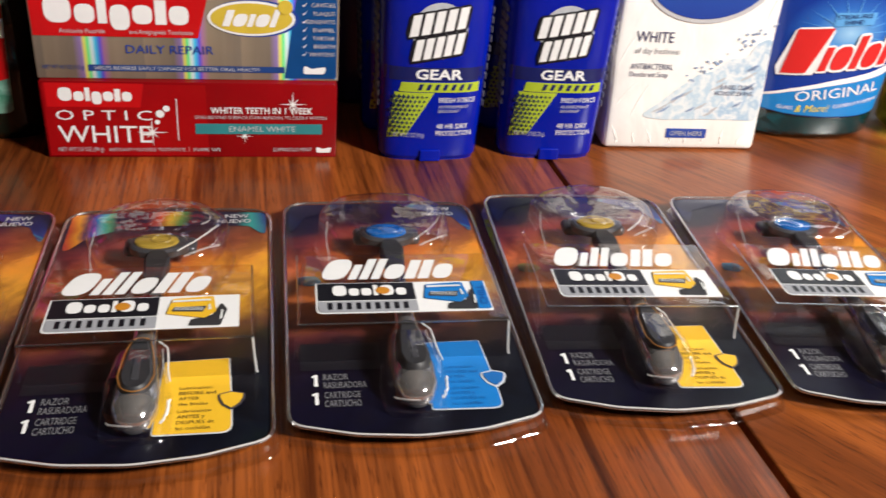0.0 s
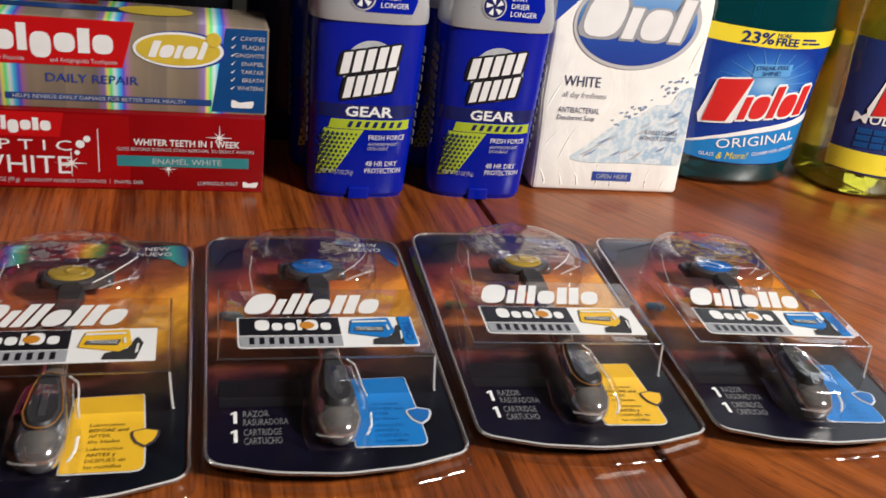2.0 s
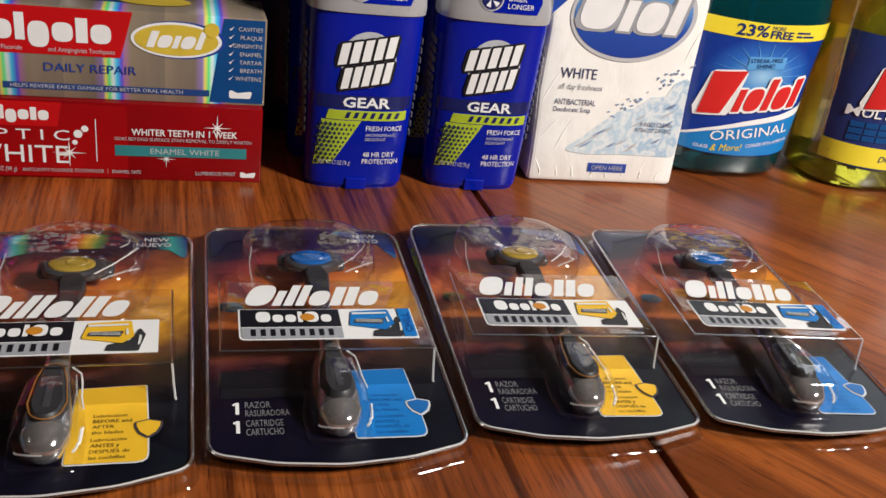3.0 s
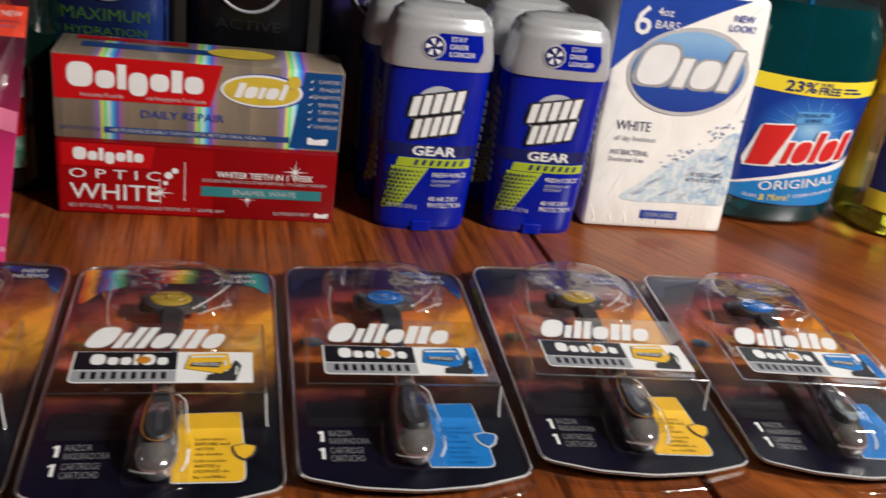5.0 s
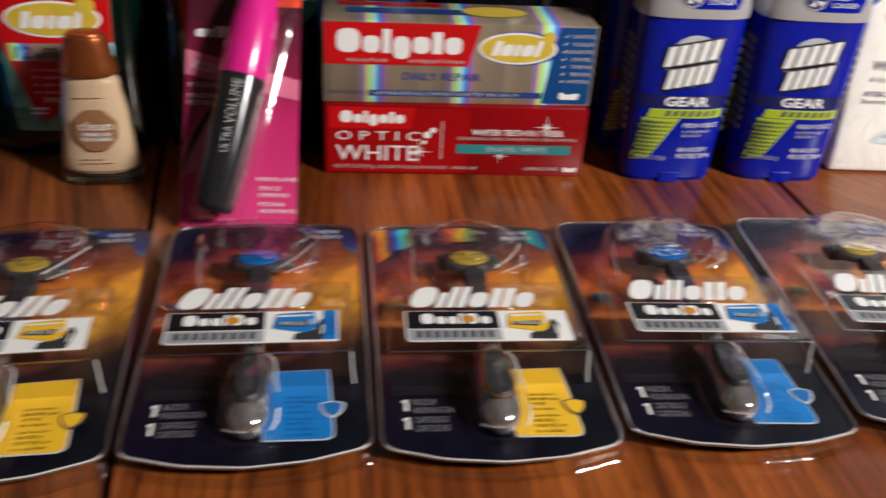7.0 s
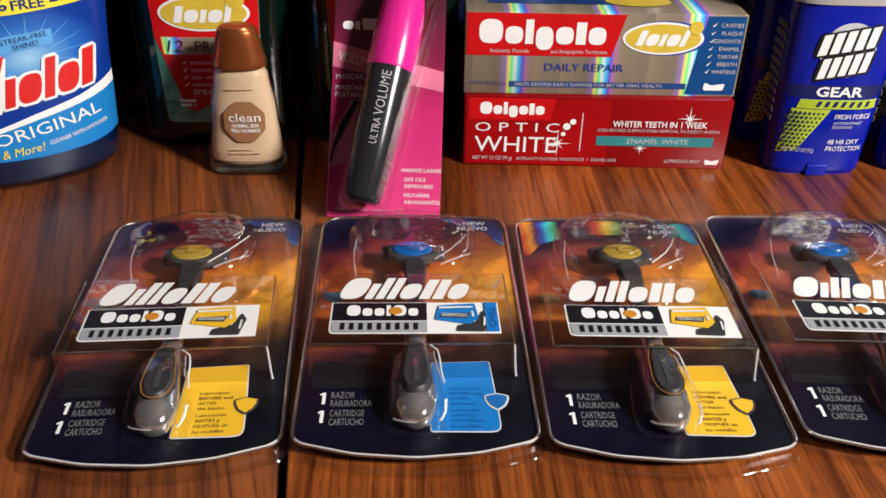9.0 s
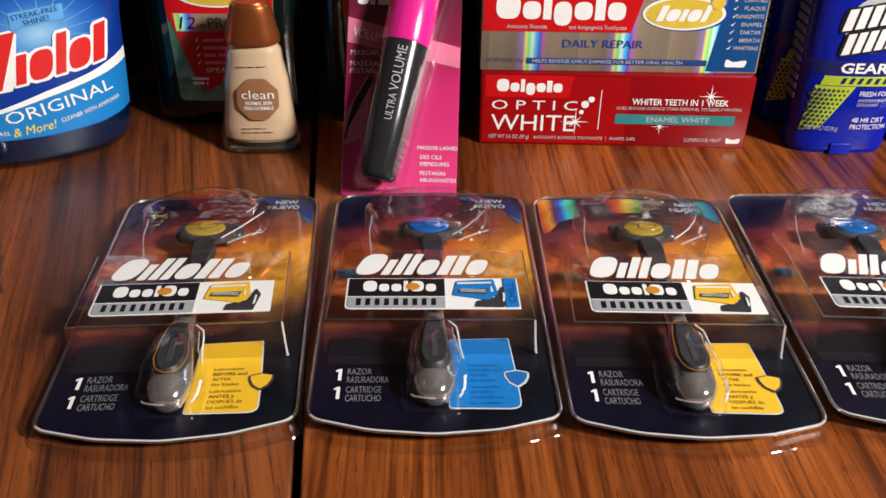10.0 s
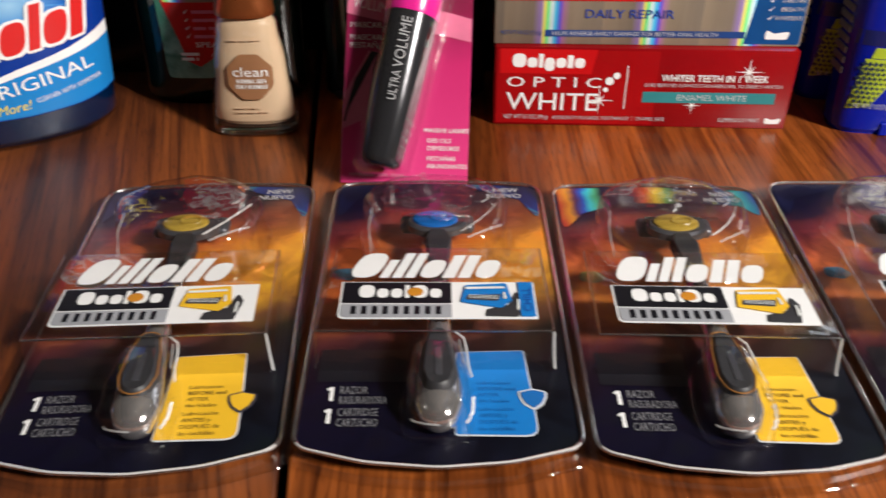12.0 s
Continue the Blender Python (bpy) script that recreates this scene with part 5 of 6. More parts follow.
def cleaner(name, label, liquid_colour, m, multi=False):
    root = thing(name, label, "cleaner bottle", m)
    keys = [(0.0, 0.052, 0.0405, 2.5), (0.006, 0.0575, 0.0440, 2.5), (0.06, 0.0605, 0.0430, 2.5), (0.125, 0.0655, 0.0420, 2.5), (0.150, 0.064, 0.039, 2.5), (0.185, 0.048, 0.034, 2.3), (0.215, 0.022, 0.020, 2.0), (0.245, 0.0135, 0.0135, 2.0)]
    b = Body(smooth_sections(keys, 5))
    part("bottle", b.skin(), M_BOTTLE, root, "clear moulded plastic bottle", smooth=60)
    inner = Body([(z, w - 0.0012, d - 0.0012, e) for z, w, d, e in smooth_sections([(0.002,) + keys[0][1:]] + keys[1:5] + [(0.178, 0.052, 0.035, 2.35)], 5)])
    part("contents", inner.skin(), liquid(name + "_liquid", liquid_colour, through_light=0.85 if multi else 0.55), root, "coloured cleaning liquid", smooth=60)
    part("dip_tube", tube([(0.004, 0.012, 0.005 + 0.01 * i) for i in range(24)], 0.0026, 8, False), M_LABELSKY, root)
    collar = part("collar", stack(oval(0, 0, 0.0165, 0.0165, 24), [(0.238, 0), (0.262, -0.001), (0.264, -0.004)], True), M_SPRAYHEAD, root)
    head = stack(rounded([(-0.017, -0.045), (0.017, -0.045), (0.019, 0.03), (0.0, 0.042), (-0.019, 0.03)], 0.006), [(0.263, -0.003), (0.267, 0), (0.288, -0.002), (0.296, -0.007)], True)
    part("spray_head", head, M_SPRAYHEAD, root)
    part("trigger", box(-0.006, -0.040, 0.225, 0.006, -0.030, 0.265, 0.003), M_SPRAYHEAD, root)
    s, c = b.place, 0.006
    a = 0.0545

    def edge(v):
        return b.at(v)[0] * 0.93
    outline = [(-edge(0.023), 0.023), (-0.03, 0.0205), (0, 0.0195), (0.03, 0.0205), (edge(0.023), 0.023)] + [(edge(v), v) for v in (0.05, 0.08, 0.11, 0.126)] + [(0.03, 0.124), (0, 0.1235), (-0.03, 0.124)] + [(-edge(v), v) for v in (0.126, 0.11, 0.08, 0.05)]
    lab = part("label", bent_face(outline, s, 0.0004, c), M_LABELNAVY if multi else M_GLOW, root, "wrap-round printed label", smooth=40)
    top = [(-edge(0.115), 0.1135), (0, 0.1110), (edge(0.115), 0.1135), (edge(0.126), 0.126), (0, 0.1235), (-edge(0.126), 0.126)]
    if not multi:
        part("offer_band", bent_face(top, s, 0.0008, c), M_LABELYELLOW, lab, smooth=40)
        words("23%", 0.0082, -0.0270, 0.1140, s, M_LABELNAVY, lab, 0.0012, c, "LEFT", 0.0260, bold=0.02)
        words("MORE", 0.0030, 0.0010, 0.1195, s, M_LABELNAVY, lab, 0.0012, c, "LEFT", 0.0110)
        words("FREE", 0.0056, 0.0010, 0.1135, s, M_LABELNAVY, lab, 0.0012, c, "LEFT", 0.0190, bold=0.02)
        shapes("small_print", bars(0.0230, 0.0400, 0.1180, 0.0014, 2, 0.0028, 2), s, M_LABELNAVY, lab, 0.0012, c)
        rays = []
        for i in range(18):
            t = 2 * math.pi * i / 18 + 0.1
            rays.append([(0.004 + r * math.cos(t + da), 0.084 + r * 0.66 * math.sin(t + da)) for r, da in ((0.016, -0.035), (0.042, 0.0), (0.016, 0.035))])
        shapes("ray_print", rays, s, M_RAY, lab, 0.0009, c)
        band = [(-edge(0.03), 0.0235), (-0.03, 0.0212), (0, 0.0202), (0.03, 0.0212), (edge(0.03), 0.0238)] + [(edge(0.055), 0.0555), (0.03, 0.0505), (0.0, 0.0450), (-0.03, 0.0385), (-edge(0.04), 0.0300)]
        part("sky_band", bent_face(band, s, 0.0008, c), M_LABELSKY, lab, smooth=40)
        curve = [(-edge(0.04), 0.0295), (-0.03, 0.0380), (0.0, 0.0445), (0.03, 0.0500), (edge(0.055), 0.0550), (edge(0.06), 0.0625), (0.03, 0.0550), (0.0, 0.0485), (-0.03, 0.0405), (-edge(0.04), 0.0310)]
        part("white_swoosh", bent_face(curve, s, 0.0011, c), M_WHITE, lab, smooth=40)
        words("ORIGINAL", 0.0078, -0.0250, 0.0310, s, M_WHITE, lab, 0.0013, c, "LEFT", 0.0680, turn=8)
        words("& More!", 0.0056, -0.0230, 0.0228, s, M_LABELYELLOW, lab, 0.0013, c, "LEFT", 0.0260, slant=0.25, turn=4)
        words("CLEANER WITH AMMONIA", 0.0028, 0.0060, 0.0272, s, M_WHITE, lab, 0.0013, c, "LEFT", 0.0400, turn=8)
        words("GLASS", 0.0028, -0.0360, 0.0245, s, M_WHITE, lab, 0.0013, c, "LEFT", 0.0110)
        part("claim_plate", bent_face([(-0.0110, 0.0885), (0.0200, 0.0910), (0.0205, 0.1000), (-0.0105, 0.0985)], s, 0.0010, c), M_RAY, lab, smooth=40)
        words("STREAK-FREE", 0.0032, 0.0040, 0.0950, s, M_LABELNAVY, lab, 0.0013, c, "CENTER", 0.0270, turn=5)
        words("SHINE!", 0.0032, 0.0040, 0.0908, s, M_LABELNAVY, lab, 0.0013, c, "CENTER", 0.0150, turn=5)
        tilt, base, tall = 0.11, 0.0570, 0.0245
    else:
        part("yellow_band", bent_face([(-edge(0.03), 0.0235), (0, 0.0202), (edge(0.03), 0.0235), (edge(0.05), 0.0400), (0, 0.0370), (-edge(0.05), 0.0400)], s, 0.0008, c), M_LABELYELLOW, lab, smooth=40)
        words("MULTI-SURFACE", 0.0080, -0.0500, 0.0620, s, M_WHITE, lab, 0.0012, c, "LEFT", 0.0950, bold=0.01)
        shapes("tile_print", [rect(-0.045 + 0.011 * i, 0.0425 + 0.0055 * j, -0.0352 + 0.011 * i, 0.0470 + 0.0055 * j) for i in range(8) for j in range(3)], s, M_MIDBLUE, lab, 0.0010, c)
        words("DISINFECTS", 0.0050, -0.0150, 0.0270, s, M_LABELNAVY, lab, 0.0012, c, "LEFT", 0.0420, slant=0.2)
        tilt, base, tall = 0.11, 0.0740, 0.0245
    logo, backing = ([[(px, py + tilt * px) for px, py in q] for q in shape("w", -0.0440, base - 0.0010, -0.0080, base + tall * 1.34, 0.008) + shape("iobot", -0.0160, base, 0.0460, base + tall, 0.005)] for shape in (mark, plate))
    for i, p in enumerate(backing):
        shapes("logo_edge", [grow(p, 0.0018)], s, M_WHITE, lab, 0.0014 + 0.0002 * i, c)
    shapes("logo_mark", logo, s, M_LOGORED, lab, 0.0020, c, "red brand mark with white edge")
    return root


def bent_face(pts, place, h, cut):
    bm = bmesh.new()
    f = bm.faces.new([bm.verts.new((x, y, 0)) for x, y in pts])
    f.normal_update()
    if f.normal.z < 0:
        f.normal_flip()
    bmesh.ops.triangulate(bm, faces=bm.faces[:])
    return bent(bm, place, h, cut)


cleaner("glass_cleaner_bottle", "clear bottle of deep blue glass cleaner with blue label", (0.002, 0.025, 0.10), pose(-0.5440, 0.5920, 0, 0, 0, 34))
cleaner("glass_cleaner_bottle", "clear bottle of teal glass cleaner with yellow offer band", (0.003, 0.085, 0.10), pose(0.3020, 0.6770, 0, 0, 0, -3))
cleaner("surface_cleaner_bottle", "clear bottle of yellow cleaner with navy label", (0.60, 0.55, 0.05), pose(0.4300, 0.6560, 0, 0, 0, 0), True)

# ---- mascara on a card ----
M_PINK = paint("hot_pink_plastic", (0.80, 0.02, 0.30), 0.22, 0, 0.05, 20, coat=0.4)
M_MASCARA = paint("dark_metallic_tube", (0.045, 0.045, 0.05), 0.18, 0.5, 0.1, 20)
M_PINKCARD = two_tone("magenta_card_print", 2, [(0.0, (0.66, 0.045, 0.20)), (0.40, (0.50, 0.02, 0.13)), (0.60, (0.20, 0.010, 0.05)), (0.8, (0.07, 0.008, 0.022)), (1.0, (0.045, 0.006, 0.015))], 0.0, 0.165, 0.3, 0.12, 25)
M_PALEPINK = paint("pale_pink_print", (0.62, 0.16, 0.27), 0.35, 0, 0.1)
M_NEWTAG = paint("orange_red_print", (0.80, 0.06, 0.02), 0.35, 0, 0.06)


def mascara():
    root = thing("mascara_pack", "pink and black mascara tube on a magenta card, leaning back", "mascara", pose(-0.3000, 0.5185, 0.001, -36.5, 0, -0.8))
    body = part("card", box(-0.0350, 0.0, 0.0, 0.0350, 0.0012, 0.165, 0.0004, 1), M_PINKCARD, root)
    s = flat_front(0.0)
    shapes("pale_band", [[(-0.0348, 0.0950), (0.0348, 0.0800), (0.0348, 0.0930), (-0.0348, 0.1110)]], s, M_PALEPINK, body)
    shapes("brand_mark", mark("oiw", -0.0300, 0.1190, -0.0060, 0.1265, 0), s, M_WHITE, body)
    shapes("new_tag", [rounded([(0.0160, 0.1400), (0.0348, 0.1400), (0.0348, 0.1600), (0.0160, 0.1600)], [0.004, 0, 0, 0])], s, M_NEWTAG, body)
    words("NEW", 0.0036, 0.0205, 0.1530, s, M_WHITE, body)
    shapes("tag_print", bars(0.0190, 0.0330, 0.1490, 0.0014, 2, 0.003, 3), s, M_PALEPINK, body)
    shapes("lips_print", [rounded([(-0.030, 0.152), (-0.012, 0.147), (0.006, 0.152), (-0.006, 0.158), (-0.012, 0.156), (-0.018, 0.158)], 0.002)], s, M_DARKRED, body)
    words("VOLUME", 0.0060, -0.0320, 0.0990, s, M_WHITE, body, wide=0.022, turn=-12)
    words("MASCARA", 0.0032, -0.0325, 0.0870, s, M_WHITE, body)
    words("MASCARA", 0.0032, -0.0325, 0.0800, s, M_WHITE, body)
    words("PESTAÑAS", 0.0032, -0.0325, 0.0755, s, M_WHITE, body)
    shapes("brush_glow", [[(-0.0345, 0.030), (-0.024, 0.035), (-0.014, 0.074), (-0.022, 0.074), (-0.0345, 0.050)]], s, M_PALEPINK, body)
    shapes("brush_print", [[(-0.0330, 0.0420), (-0.0315, 0.0420), (-0.0170, 0.0730), (-0.0205, 0.0740), (-0.0290, 0.0580)], [(-0.0345, 0.034), (-0.0335, 0.034), (-0.0315, 0.042), (-0.0330, 0.042)]], s, M_BLACK, body, 0.0005)
    for i, line in enumerate(("MASSIVE LASHES", "DES CILS", "DEMESURES", "PESTAÑAS", "ABUNDANTES")):
        words(line, 0.0024, 0.0125 if i else 0.0105, 0.0290 - i * 0.0042 - (0.0015 if i > 0 else 0) - (0.0015 if i > 2 else 0), s, M_WHITE, body)
    words("e", 0.0060, 0.0090, 0.0030, s, M_PALEPINK, body)
    shapes("foot_print", bars(-0.030, 0.000, 0.0040, 0.0016, 1, seed=8), s, M_PALEPINK, body)
    # the tube, tapering to both ends and lying aslant on the card
    def run(rows):
        rings = []
        for t, r in rows:
            x, z = -0.0115 + 0.0255 * t, 0.0075 + 0.150 * t
            rings.append([(x + r * math.cos(2 * math.pi * i / 28), -0.0150 + r * math.sin(2 * math.pi * i / 28), z - 0.19 * r * math.cos(2 * math.pi * i / 28)) for i in range(28)])
        return loops(rings, True, True)
    part("tube", run([(0.0, 0.0085), (0.012, 0.0102), (0.03, 0.0110), (0.25, 0.0132), (0.54, 0.0142)]), M_MASCARA, root, "dark glossy mascara tube", smooth=50)
    part("cap", run([(0.54, 0.0145), (0.55, 0.0148), (0.68, 0.0146), (0.80, 0.0132), (0.89, 0.0108), (0.95, 0.0074), (0.985, 0.0032)]), M_PINK, root, "hot pink rounded cap", smooth=60)
    up = lambda u, v, h: Vector((-0.0115 + 0.0255 * (u / 0.150) - 0.98 * v, -0.0150 - math.sqrt(max(0, 0.0142 ** 2 - v * v)) - h, 0.0075 + u + 0.19 * v))
    words("VOLUME", 0.0058, 0.0500, -0.0030, up, M_GREYWHITE, root, 0.0004, wide=0.0270)
    words("ULTRA", 0.0046, 0.0330, -0.0025, up, M_GREYWHITE, root, 0.0004, wide=0.0155)
    cover = rounded([(-0.0280, 0.004), (0.0010, 0.004), (0.0330, 0.150), (0.0280, 0.158), (0.0080, 0.158), (0.0000, 0.150)], 0.006, 4)
    rings = [[(x, y, z) for x, z in grow(cover, g)] for y, g in ((-0.0006, 0.002), (-0.0016, 0.0), (-0.020, -0.001), (-0.0295, -0.004), (-0.0305, -0.008))]
    part("blister", loops([r for r in rings]), M_CLEAR, root, "clear blister over the tube", smooth=50)


mascara()

# ---- foundation ----
M_LIQUIDSKIN = paint("beige_liquid_makeup", (0.74, 0.53, 0.35), 0.25, 0, 0.04, 15, coat=0.7)
M_COPPER = paint("copper_brown_cap", (0.40, 0.115, 0.035), 0.28, 0.75, 0.08, 20)
M_BADGE = paint("brown_badge_print", (0.28, 0.13, 0.06), 0.4, 0, 0.05)
M_FAINT = paint("faint_tan_print", (0.60, 0.42, 0.28), 0.4)
M_GLASS = clear_plastic("thick_clear_glass", (0.94, 0.95, 0.95), 0.02, 0.0001, 20, 0.04)


def foundation():
    root = thing("foundation_bottle", "beige liquid foundation in clear glass with copper cap", "makeup bottle", pose(-0.3955, 0.5890, 0, 0, 0, 3))
    keys = [(0.0, 0.0240, 0.0135, 2.8), (0.002, 0.0262, 0.0155, 2.8), (0.010, 0.0262, 0.0155, 2.8), (0.0390, 0.0222, 0.0140, 2.6), (0.0675, 0.0178, 0.0125, 2.4), (0.0720, 0.0160, 0.0115, 2.3)]
    b = Body(smooth_sections(keys, 4), 48)
    part("glass", b.skin(), M_GLASS, root, "thick clear glass bottle", smooth=60)
    base = Body(smooth_sections([(0.0006, 0.0236, 0.0131, 2.8), (0.0024, 0.0256, 0.0149, 2.8), (0.0070, 0.0256, 0.0149, 2.8)], 3), 48)
    slab, snt, sb = nodes_of("solid_clear_glass")
    sb.inputs["Transmission Weight"].default_value, sb.inputs["Roughness"].default_value, sb.inputs["IOR"].default_value = 1.0, 0.02, 1.5
    part("glass_foot", base.skin(), slab, root, "solid clear glass foot", smooth=60)
    inner = Body(smooth_sections([(0.0075, 0.0215, 0.0120, 2.4), (0.0105, 0.0240, 0.0138, 2.7), (0.0425, 0.0208, 0.0127, 2.6), (0.0665, 0.0172, 0.0113, 2.4), (0.0715, 0.0150, 0.0105, 2.3)], 4), 48)
    part("makeup", inner.skin(), M_LIQUIDSKIN, root, "beige liquid", smooth=60)
    cap = Body(smooth_sections([(0.0725, 0.0170, 0.0126, 2.3), (0.0745, 0.0172, 0.0128, 2.3), (0.085, 0.0150, 0.0116, 2.25), (0.0955, 0.0126, 0.0104, 2.2), (0.0970, 0.0116, 0.0094, 2.2)], 3), 48)
    part("cap", cap.skin(), M_COPPER, root, "copper-brown tapered cap", smooth=50)
    part("tip", stack(oval(0, 0, 0.011, 0.009, 28), [(0.0966, 0), (0.0980, -0.0008), (0.0984, -0.003)]), M_COPPER, root, "rounded copper cap top")
    s = b.place
    octagon = [(0.0018 + 0.0142 * math.cos(radians(22.5 + 45 * i)), 0.0385 + 0.0148 * math.sin(radians(22.5 + 45 * i))) for i in range(8)]
    shapes("badge", [rounded(octagon, 0.004, 3)], s, M_BADGE, root, 0.0004, 0.003, "brown badge")
    words("clean", 0.0058, 0.0020, 0.0390, s, M_WHITE, root, 0.0008, 0.003, "CENTER", 0.0205)
    words("NORMAL SKIN", 0.0024, 0.0022, 0.0350, s, M_WHITE, root, 0.0008, 0.003, "CENTER", 0.0170, bold=0.02)
    words("PEAU NORMALE", 0.0024, 0.0022, 0.0316, s, M_WHITE, root, 0.0008, 0.003, "CENTER", 0.0185, bold=0.02)
    shapes("small_print", bars(-0.008, 0.012, 0.0195, 0.0009, 2, 0.0026, 6), s, M_FAINT, root, 0.0006, 0.003)
    shapes("maker_mark", bars(-0.008, 0.010, 0.0600, 0.0011, 1, seed=9), s, M_FAINT, root, 0.0006, 0.003)


foundation()

# ---- mouthwash ----
M_GREENBOTTLE = paint("dark_green_bottle", (0.0012, 0.007, 0.005), 0.08, 0, 0.2, 20, 0.002)
M_MINT = two_tone("mint_leaf_print", 2, [(0.0, (0.20, 0.42, 0.32)), (0.4, (0.03, 0.16, 0.10)), (0.6, (0.22, 0.45, 0.36)), (1.0, (0.04, 0.18, 0.12))], 0.018, 0.05, 0.3, 1.2, 80)


def mouthwash(label, m):
    root = thing("mouthwash_bottle", label, "mouthwash bottle", m, "mouthwash bottles")
    b = Body(smooth_sections([(0.0, 0.048, 0.026, 3.4), (0.006, 0.053, 0.030, 3.4), (0.03, 0.052, 0.029, 3.4), (0.10, 0.053, 0.030, 3.2), (0.16, 0.055, 0.031, 3.0), (0.195, 0.045, 0.029, 2.6), (0.215, 0.022, 0.022, 2.0), (0.225, 0.020, 0.020, 2.0)], 4))
    body = part("bottle", b.skin(), M_GREENBOTTLE, root, "dark green plastic bottle", smooth=60)
    part("cap", stack(oval(0, 0, 0.021, 0.021, 28), [(0.222, 0), (0.255, -0.001), (0.258, -0.004)], True), M_BLACK, root)
    s, c = b.place, 0.006
    lab = part("label", bent_face(rounded([(-0.0330, 0.019), (0.0330, 0.019), (0.0380, 0.160), (-0.0380, 0.160)], 0.004), s, 0.0004, c), M_MINT, root, "mint and red label", smooth=40)
    red = [(-0.0190, 0.0300), (-0.0120, 0.0265), (0.0000, 0.0340), (0.0150, 0.0350), (0.0250, 0.0400), (0.0335, 0.0420), (0.0376, 0.1595), (-0.0376, 0.1595), (-0.0346, 0.0800)]
    part("red_ground", bent_face(red, s, 0.0008, c), M_BRIGHTRED, lab, smooth=40)
    shapes("claim_strip", [[(-0.0295, 0.0680), (0.0345, 0.0680), (0.0352, 0.0800), (-0.0305, 0.0800)]], s, M_FOIL, lab, 0.0011, c)
    words("12", 0.0080, -0.0270, 0.0700, s, M_BLACK, lab, 0.0014, c, "LEFT", 0.0110, slant=0.2)
    words("HR", 0.0030, -0.0150, 0.0705, s, M_BLACK, lab, 0.0014, c)
    words("PRO", 0.0072, -0.0080, 0.0702, s, M_BLACK, lab, 0.0014, c, "LEFT", 0.0180)
    shapes("claim_print", [q for i in range(4) for q in bars(-0.0130, 0.0220, 0.0610 - i * 0.0052, 0.0020, 1, seed=20 + i)], s, M_PALEPINK, lab, 0.0011, c)
    shapes("tick_column", [[(-0.0180, 0.0620 - i * 0.0052), (-0.0170, 0.0610 - i * 0.0052), (-0.0148, 0.0642 - i * 0.0052), (-0.0170, 0.0622 - i * 0.0052)] for i in range(4)], s, M_WHITE, lab, 0.0012, c)
    words("SPEARMINT", 0.0034, -0.0130, 0.0395, s, M_WHITE, lab, 0.0012, c, "LEFT", 0.0340)
    shapes("volume_print", bars(-0.0230, -0.0100, 0.0340, 0.0020, 2, 0.0032, 12), s, M_WHITE, lab, 0.0012, c)
    shapes("oval_rim", [oval(0.0, 0.0960, 0.0300, 0.0120, 32)], s, M_WHITE, lab, 0.0012, c)
    shapes("oval_ground", [oval(0.0, 0.0960, 0.0280, 0.0105, 32)], s, M_GOLD, lab, 0.0015, c)
    shapes("oval_mark", mark("toiob", -0.0210, 0.0900, 0.0200, 0.1020, 0.003), s, M_WHITE, lab, 0.0018, c)
    shapes("oval_star", [oval(0.0210, 0.1050, 0.0060, 0.0060, 16)], s, M_GOLD, lab, 0.0020, c)
    shapes("brand_mark", mark("cobgoto", -0.0320, 0.1240, 0.0330, 0.1420, 0), s, M_WHITE, lab, 0.0012, c)
    shapes("brand_line", bars(-0.020, 0.020, 0.1150, 0.0020, 1, seed=2), s, M_PALEPINK, lab, 0.0012, c)
    return root


mouthwash("dark green mouthwash bottle with red label behind makeup", pose(-0.4260, 0.6500, 0, 0, 0, 5))
mouthwash("dark green mouthwash bottle propping up the mascara card", pose(-0.3080, 0.6540, 0, 0, 0, 2))

# ---- body wash bottles ----
M_BLACKBOTTLE = paint("black_bottle_plastic", (0.003, 0.003, 0.004), 0.25, 0, 0.2, 20)
# Navy label; the lighter band near one side is sheen put into the colour.
M_BLUELABEL = two_tone("navy_label_painted_sheen", 0, [(0.0, (0.004, 0.008, 0.03)), (0.6, (0.004, 0.010, 0.05)), (0.9, (0.010, 0.03, 0.16)), (1.0, (0.006, 0.02, 0.09))], -0.045, 0.045, 0.3, 0.05, 30)
M_PURPLE = paint("purple_bottle_plastic", (0.022, 0.014, 0.09), 0.3, 0, 0.1, 20)
M_GREENTEXT = paint("green_print", (0.035, 0.10, 0.016), 0.4)
M_DIMTEXT = paint("dim_grey_print", (0.010, 0.010, 0.012), 0.4)


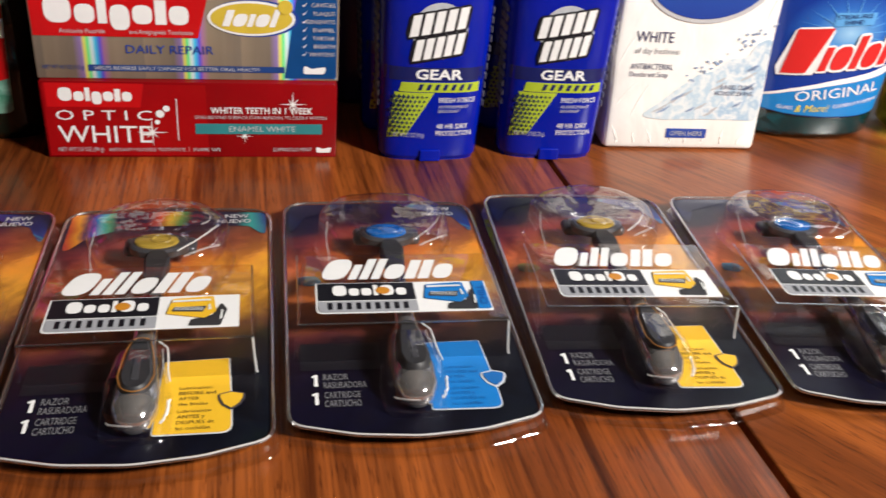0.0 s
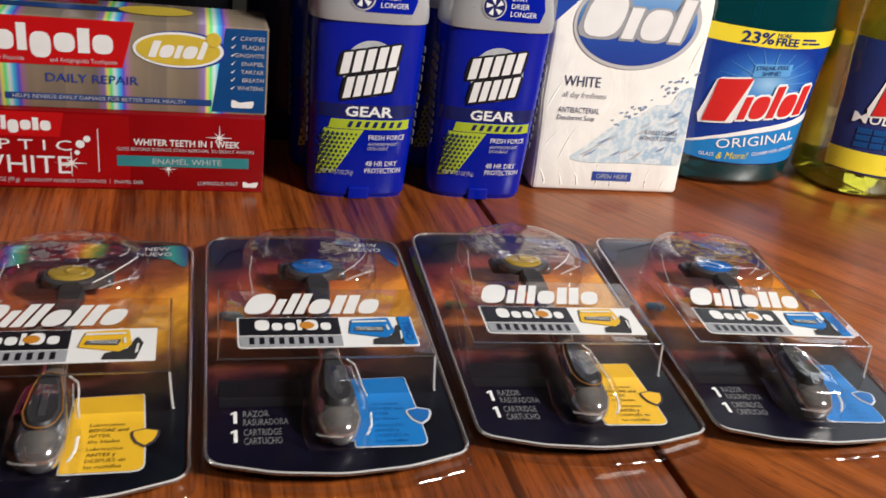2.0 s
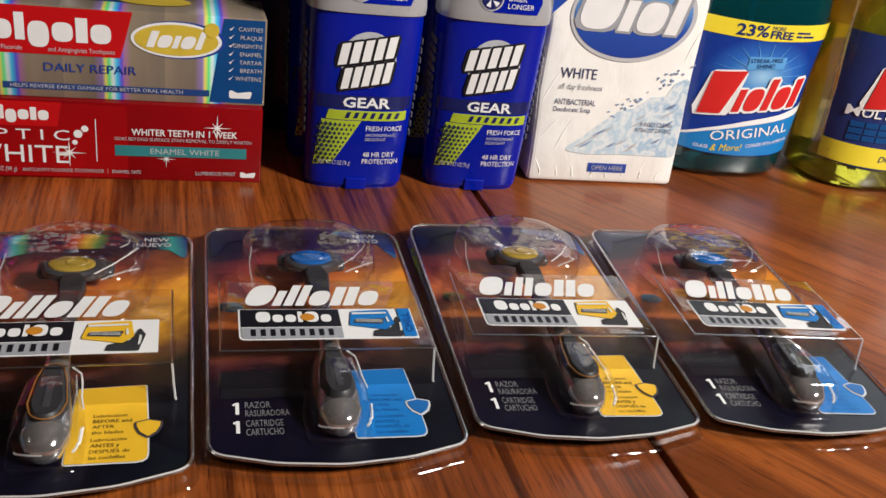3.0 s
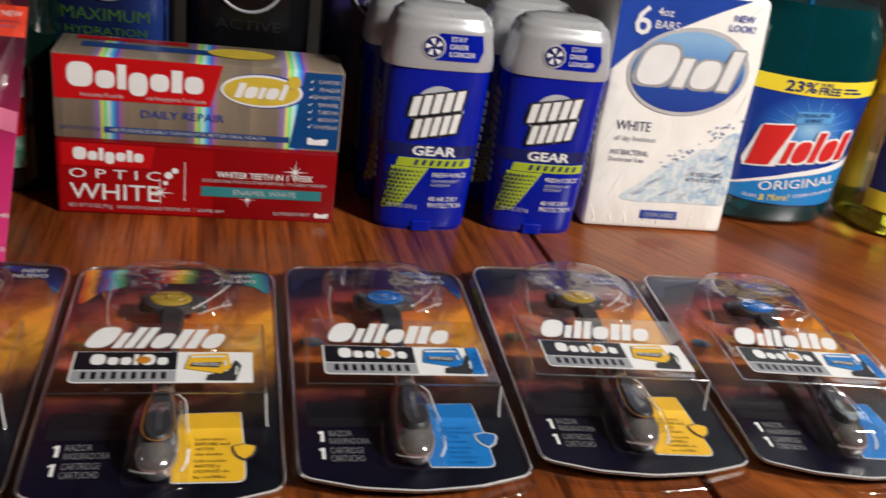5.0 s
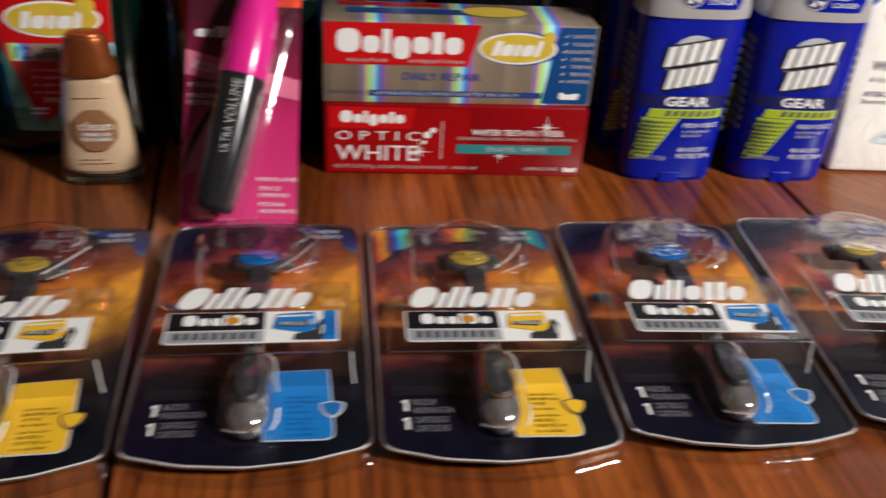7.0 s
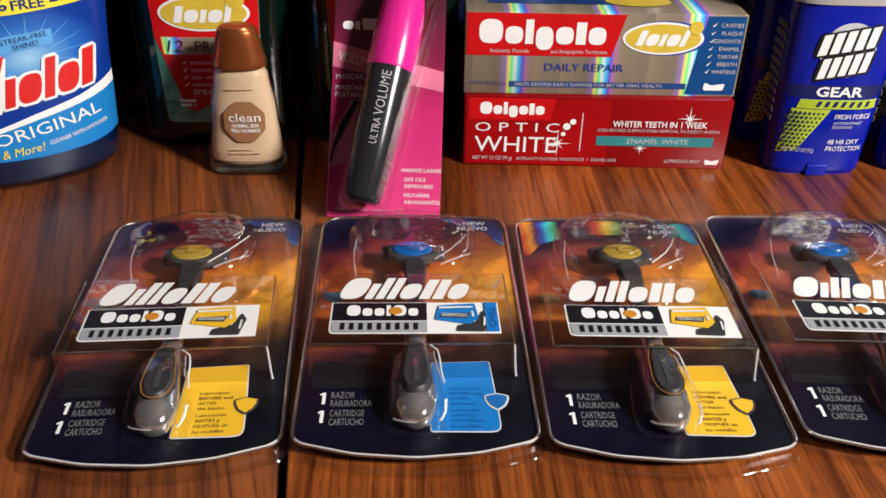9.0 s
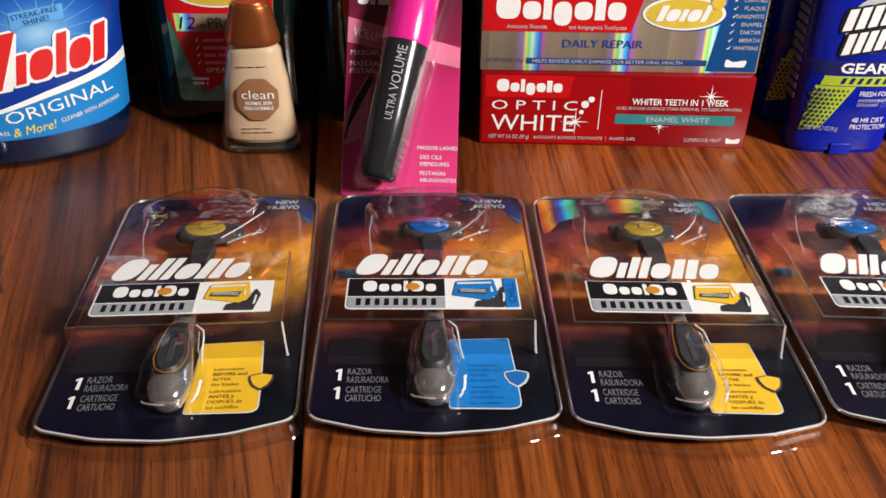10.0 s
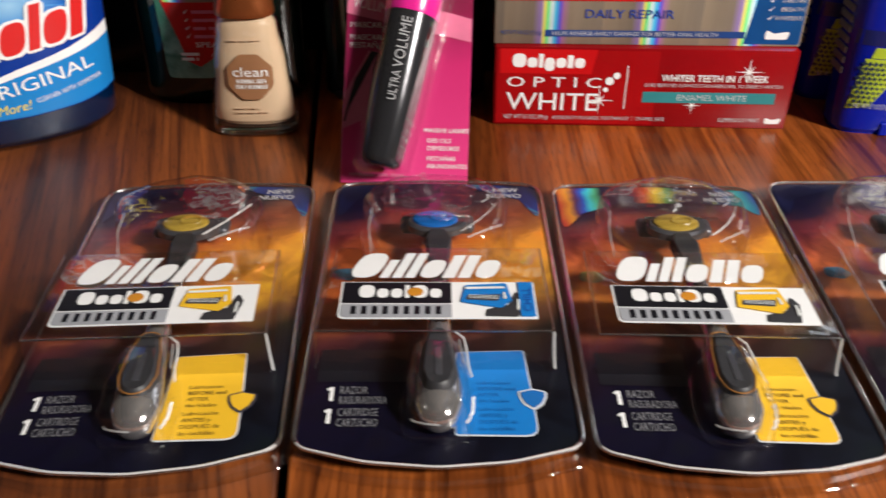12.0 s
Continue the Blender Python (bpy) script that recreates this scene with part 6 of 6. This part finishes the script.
def body_wash(label, m, skin, lines, ink, label_mat=None):
    root = thing("body_wash_bottle", label, "body wash bottle", m, "body wash bottles")
    b = Body(smooth_sections([(0.0, 0.040, 0.024, 3.2), (0.005, 0.043, 0.027, 3.2), (0.10, 0.0445, 0.028, 3.2), (0.175, 0.0450, 0.028, 3.2), (0.195, 0.040, 0.026, 3.0), (0.200, 0.034, 0.022, 2.8)], 4))
    part("bottle", b.skin(), skin, root, smooth=60)
    part("cap", stack(rounded([(-0.028, -0.018), (0.028, -0.018), (0.028, 0.018), (-0.028, 0.018)], 0.010), [(0.199, -0.001), (0.203, 0), (0.228, -0.001), (0.231, -0.004)], True), M_BLACKBOTTLE, root)
    s = b.place
    if label_mat:
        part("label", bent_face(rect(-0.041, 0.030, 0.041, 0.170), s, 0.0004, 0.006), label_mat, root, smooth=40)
    for text, size, z, wide in lines:
        words(text, size, 0, z, s, ink, root, 0.0009, 0.006, "CENTER", wide)
    ringp = oval(0, 0.148, 0.024, 0.024, 36)
    bm = tube([tuple(s(x, y, 0.0012)) for x, y in ringp], 0.0012)
    part("emblem_ring", bm, M_GREY, root, "silver emblem ring")
    return root


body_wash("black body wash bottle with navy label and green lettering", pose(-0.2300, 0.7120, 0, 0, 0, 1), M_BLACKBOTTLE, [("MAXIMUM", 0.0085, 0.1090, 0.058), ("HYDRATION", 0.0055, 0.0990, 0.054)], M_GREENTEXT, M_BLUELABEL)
body_wash("plain black body wash bottle with faint grey lettering", pose(-0.1330, 0.7140, 0, 0, 0, 0), M_BLACKBOTTLE, [("ACTIVE", 0.0075, 0.1110, 0.046)], M_DIMTEXT)
body_wash("dark purple body wash bottle behind the deodorants", pose(-0.0340, 0.7260, 0, 0, 0, -2), M_PURPLE, [("ACTION", 0.0085, 0.1420, 0.038), ("CLEAN", 0.0052, 0.1330, 0.030)], M_GREYWHITE)

# Black bottles added to stand for the darkness behind the front rows.
for x, y, a in ((-0.4930, 0.6980, 3), (-0.3760, 0.7480, -4), (-0.2420, 0.7700, 1)):
    body_wash("plain black bottle added to darken the gaps at the back", pose(x, y, 0, 0, 0, a), M_BLACKBOTTLE, [], M_DIMTEXT)

# ---- candy bags ----
M_BAG = paint("brown_film_wrapper", (0.075, 0.034, 0.026), 0.3, 0.1, 0.25, 40, 0.002, coat=0.3)
M_CANDYRED = paint("red_candy_print", (0.5, 0.02, 0.02), 0.3)
M_CANDYBLUE = paint("blue_candy_print", (0.01, 0.16, 0.5), 0.3)
M_CANDYGREEN = paint("green_candy_print", (0.02, 0.2, 0.04), 0.3)


def candy_bag(m, seed, l=0.10):
    root = thing("candy_bag", "crinkled brown film candy bag with pictured sweets, lying flat", "candy bag", m, "candy bags")
    bm = bmesh.new()
    nx, ny, w = 26, 22, 0.14
    grid = {}
    for top in (0, 1):
        for i in range(nx + 1):
            for j in range(ny + 1):
                u, v = i / nx, j / ny
                e = min(1.0, min(u, 1 - u) * 7) * min(1.0, min(v, 1 - v) * 6)
                x, y = -w + w * u, -l / 2 + l * v
                z = 0.0012 + (0.016 * e ** 0.6 + 0.004 * e * noise.noise(Vector((x * 60 + seed, y * 60, 0))) if top else 0.0)
                if top and u > 0.9:
                    z += 0.0009 * math.sin(v * 90)
                saw = 0.0012 * (j % 2) if i == nx else 0
                grid[top, i, j] = bm.verts.new((x - saw, y + 0.002 * noise.noise(Vector((x * 30, seed, 0))), z))
    for i in range(nx):
        for j in range(ny):
            bm.faces.new((grid[1, i, j], grid[1, i + 1, j], grid[1, i + 1, j + 1], grid[1, i, j + 1]))
            bm.faces.new((grid[0, i, j], grid[0, i, j + 1], grid[0, i + 1, j + 1], grid[0, i + 1, j]))
    part("wrapper", bm, M_BAG, root, smooth=35)

    def cover(u, v, h):
        uu, vv = (u + w) / w, (v + l / 2) / l
        e = min(1.0, max(0, min(uu, 1 - uu)) * 7) * min(1.0, max(0, min(vv, 1 - vv)) * 6)
        return Vector((u, v, 0.0012 + 0.016 * e ** 0.6 + 0.004 * e * noise.noise(Vector((u * 60 + seed, v * 60, 0))) + h))
    for cx, cy, mt in ((-0.032, 0.022, M_CANDYRED), (-0.030, 0.010, M_CANDYGREEN), (-0.026, -0.002, M_CANDYBLUE), (-0.040, -0.020, M_CANDYBLUE), (-0.052, 0.016, M_CANDYBLUE)):
        shapes("sweet_print", [oval(cx, cy, 0.011, 0.008, 20)], cover, mt, root, 0.0012, 0.004)
    shapes("name_mark", [rect(-0.10, 0.026, -0.052, 0.038, 0.003)], cover, M_WHITE, root, 0.0015, 0.004)


candy_bag(pose(-0.5190, 0.4680, 0.0, 0, 0, 25), 1.0, 0.135)
candy_bag(pose(-0.4930, 0.3860, 0.0, 0, 0, 28), 5.0, 0.062)
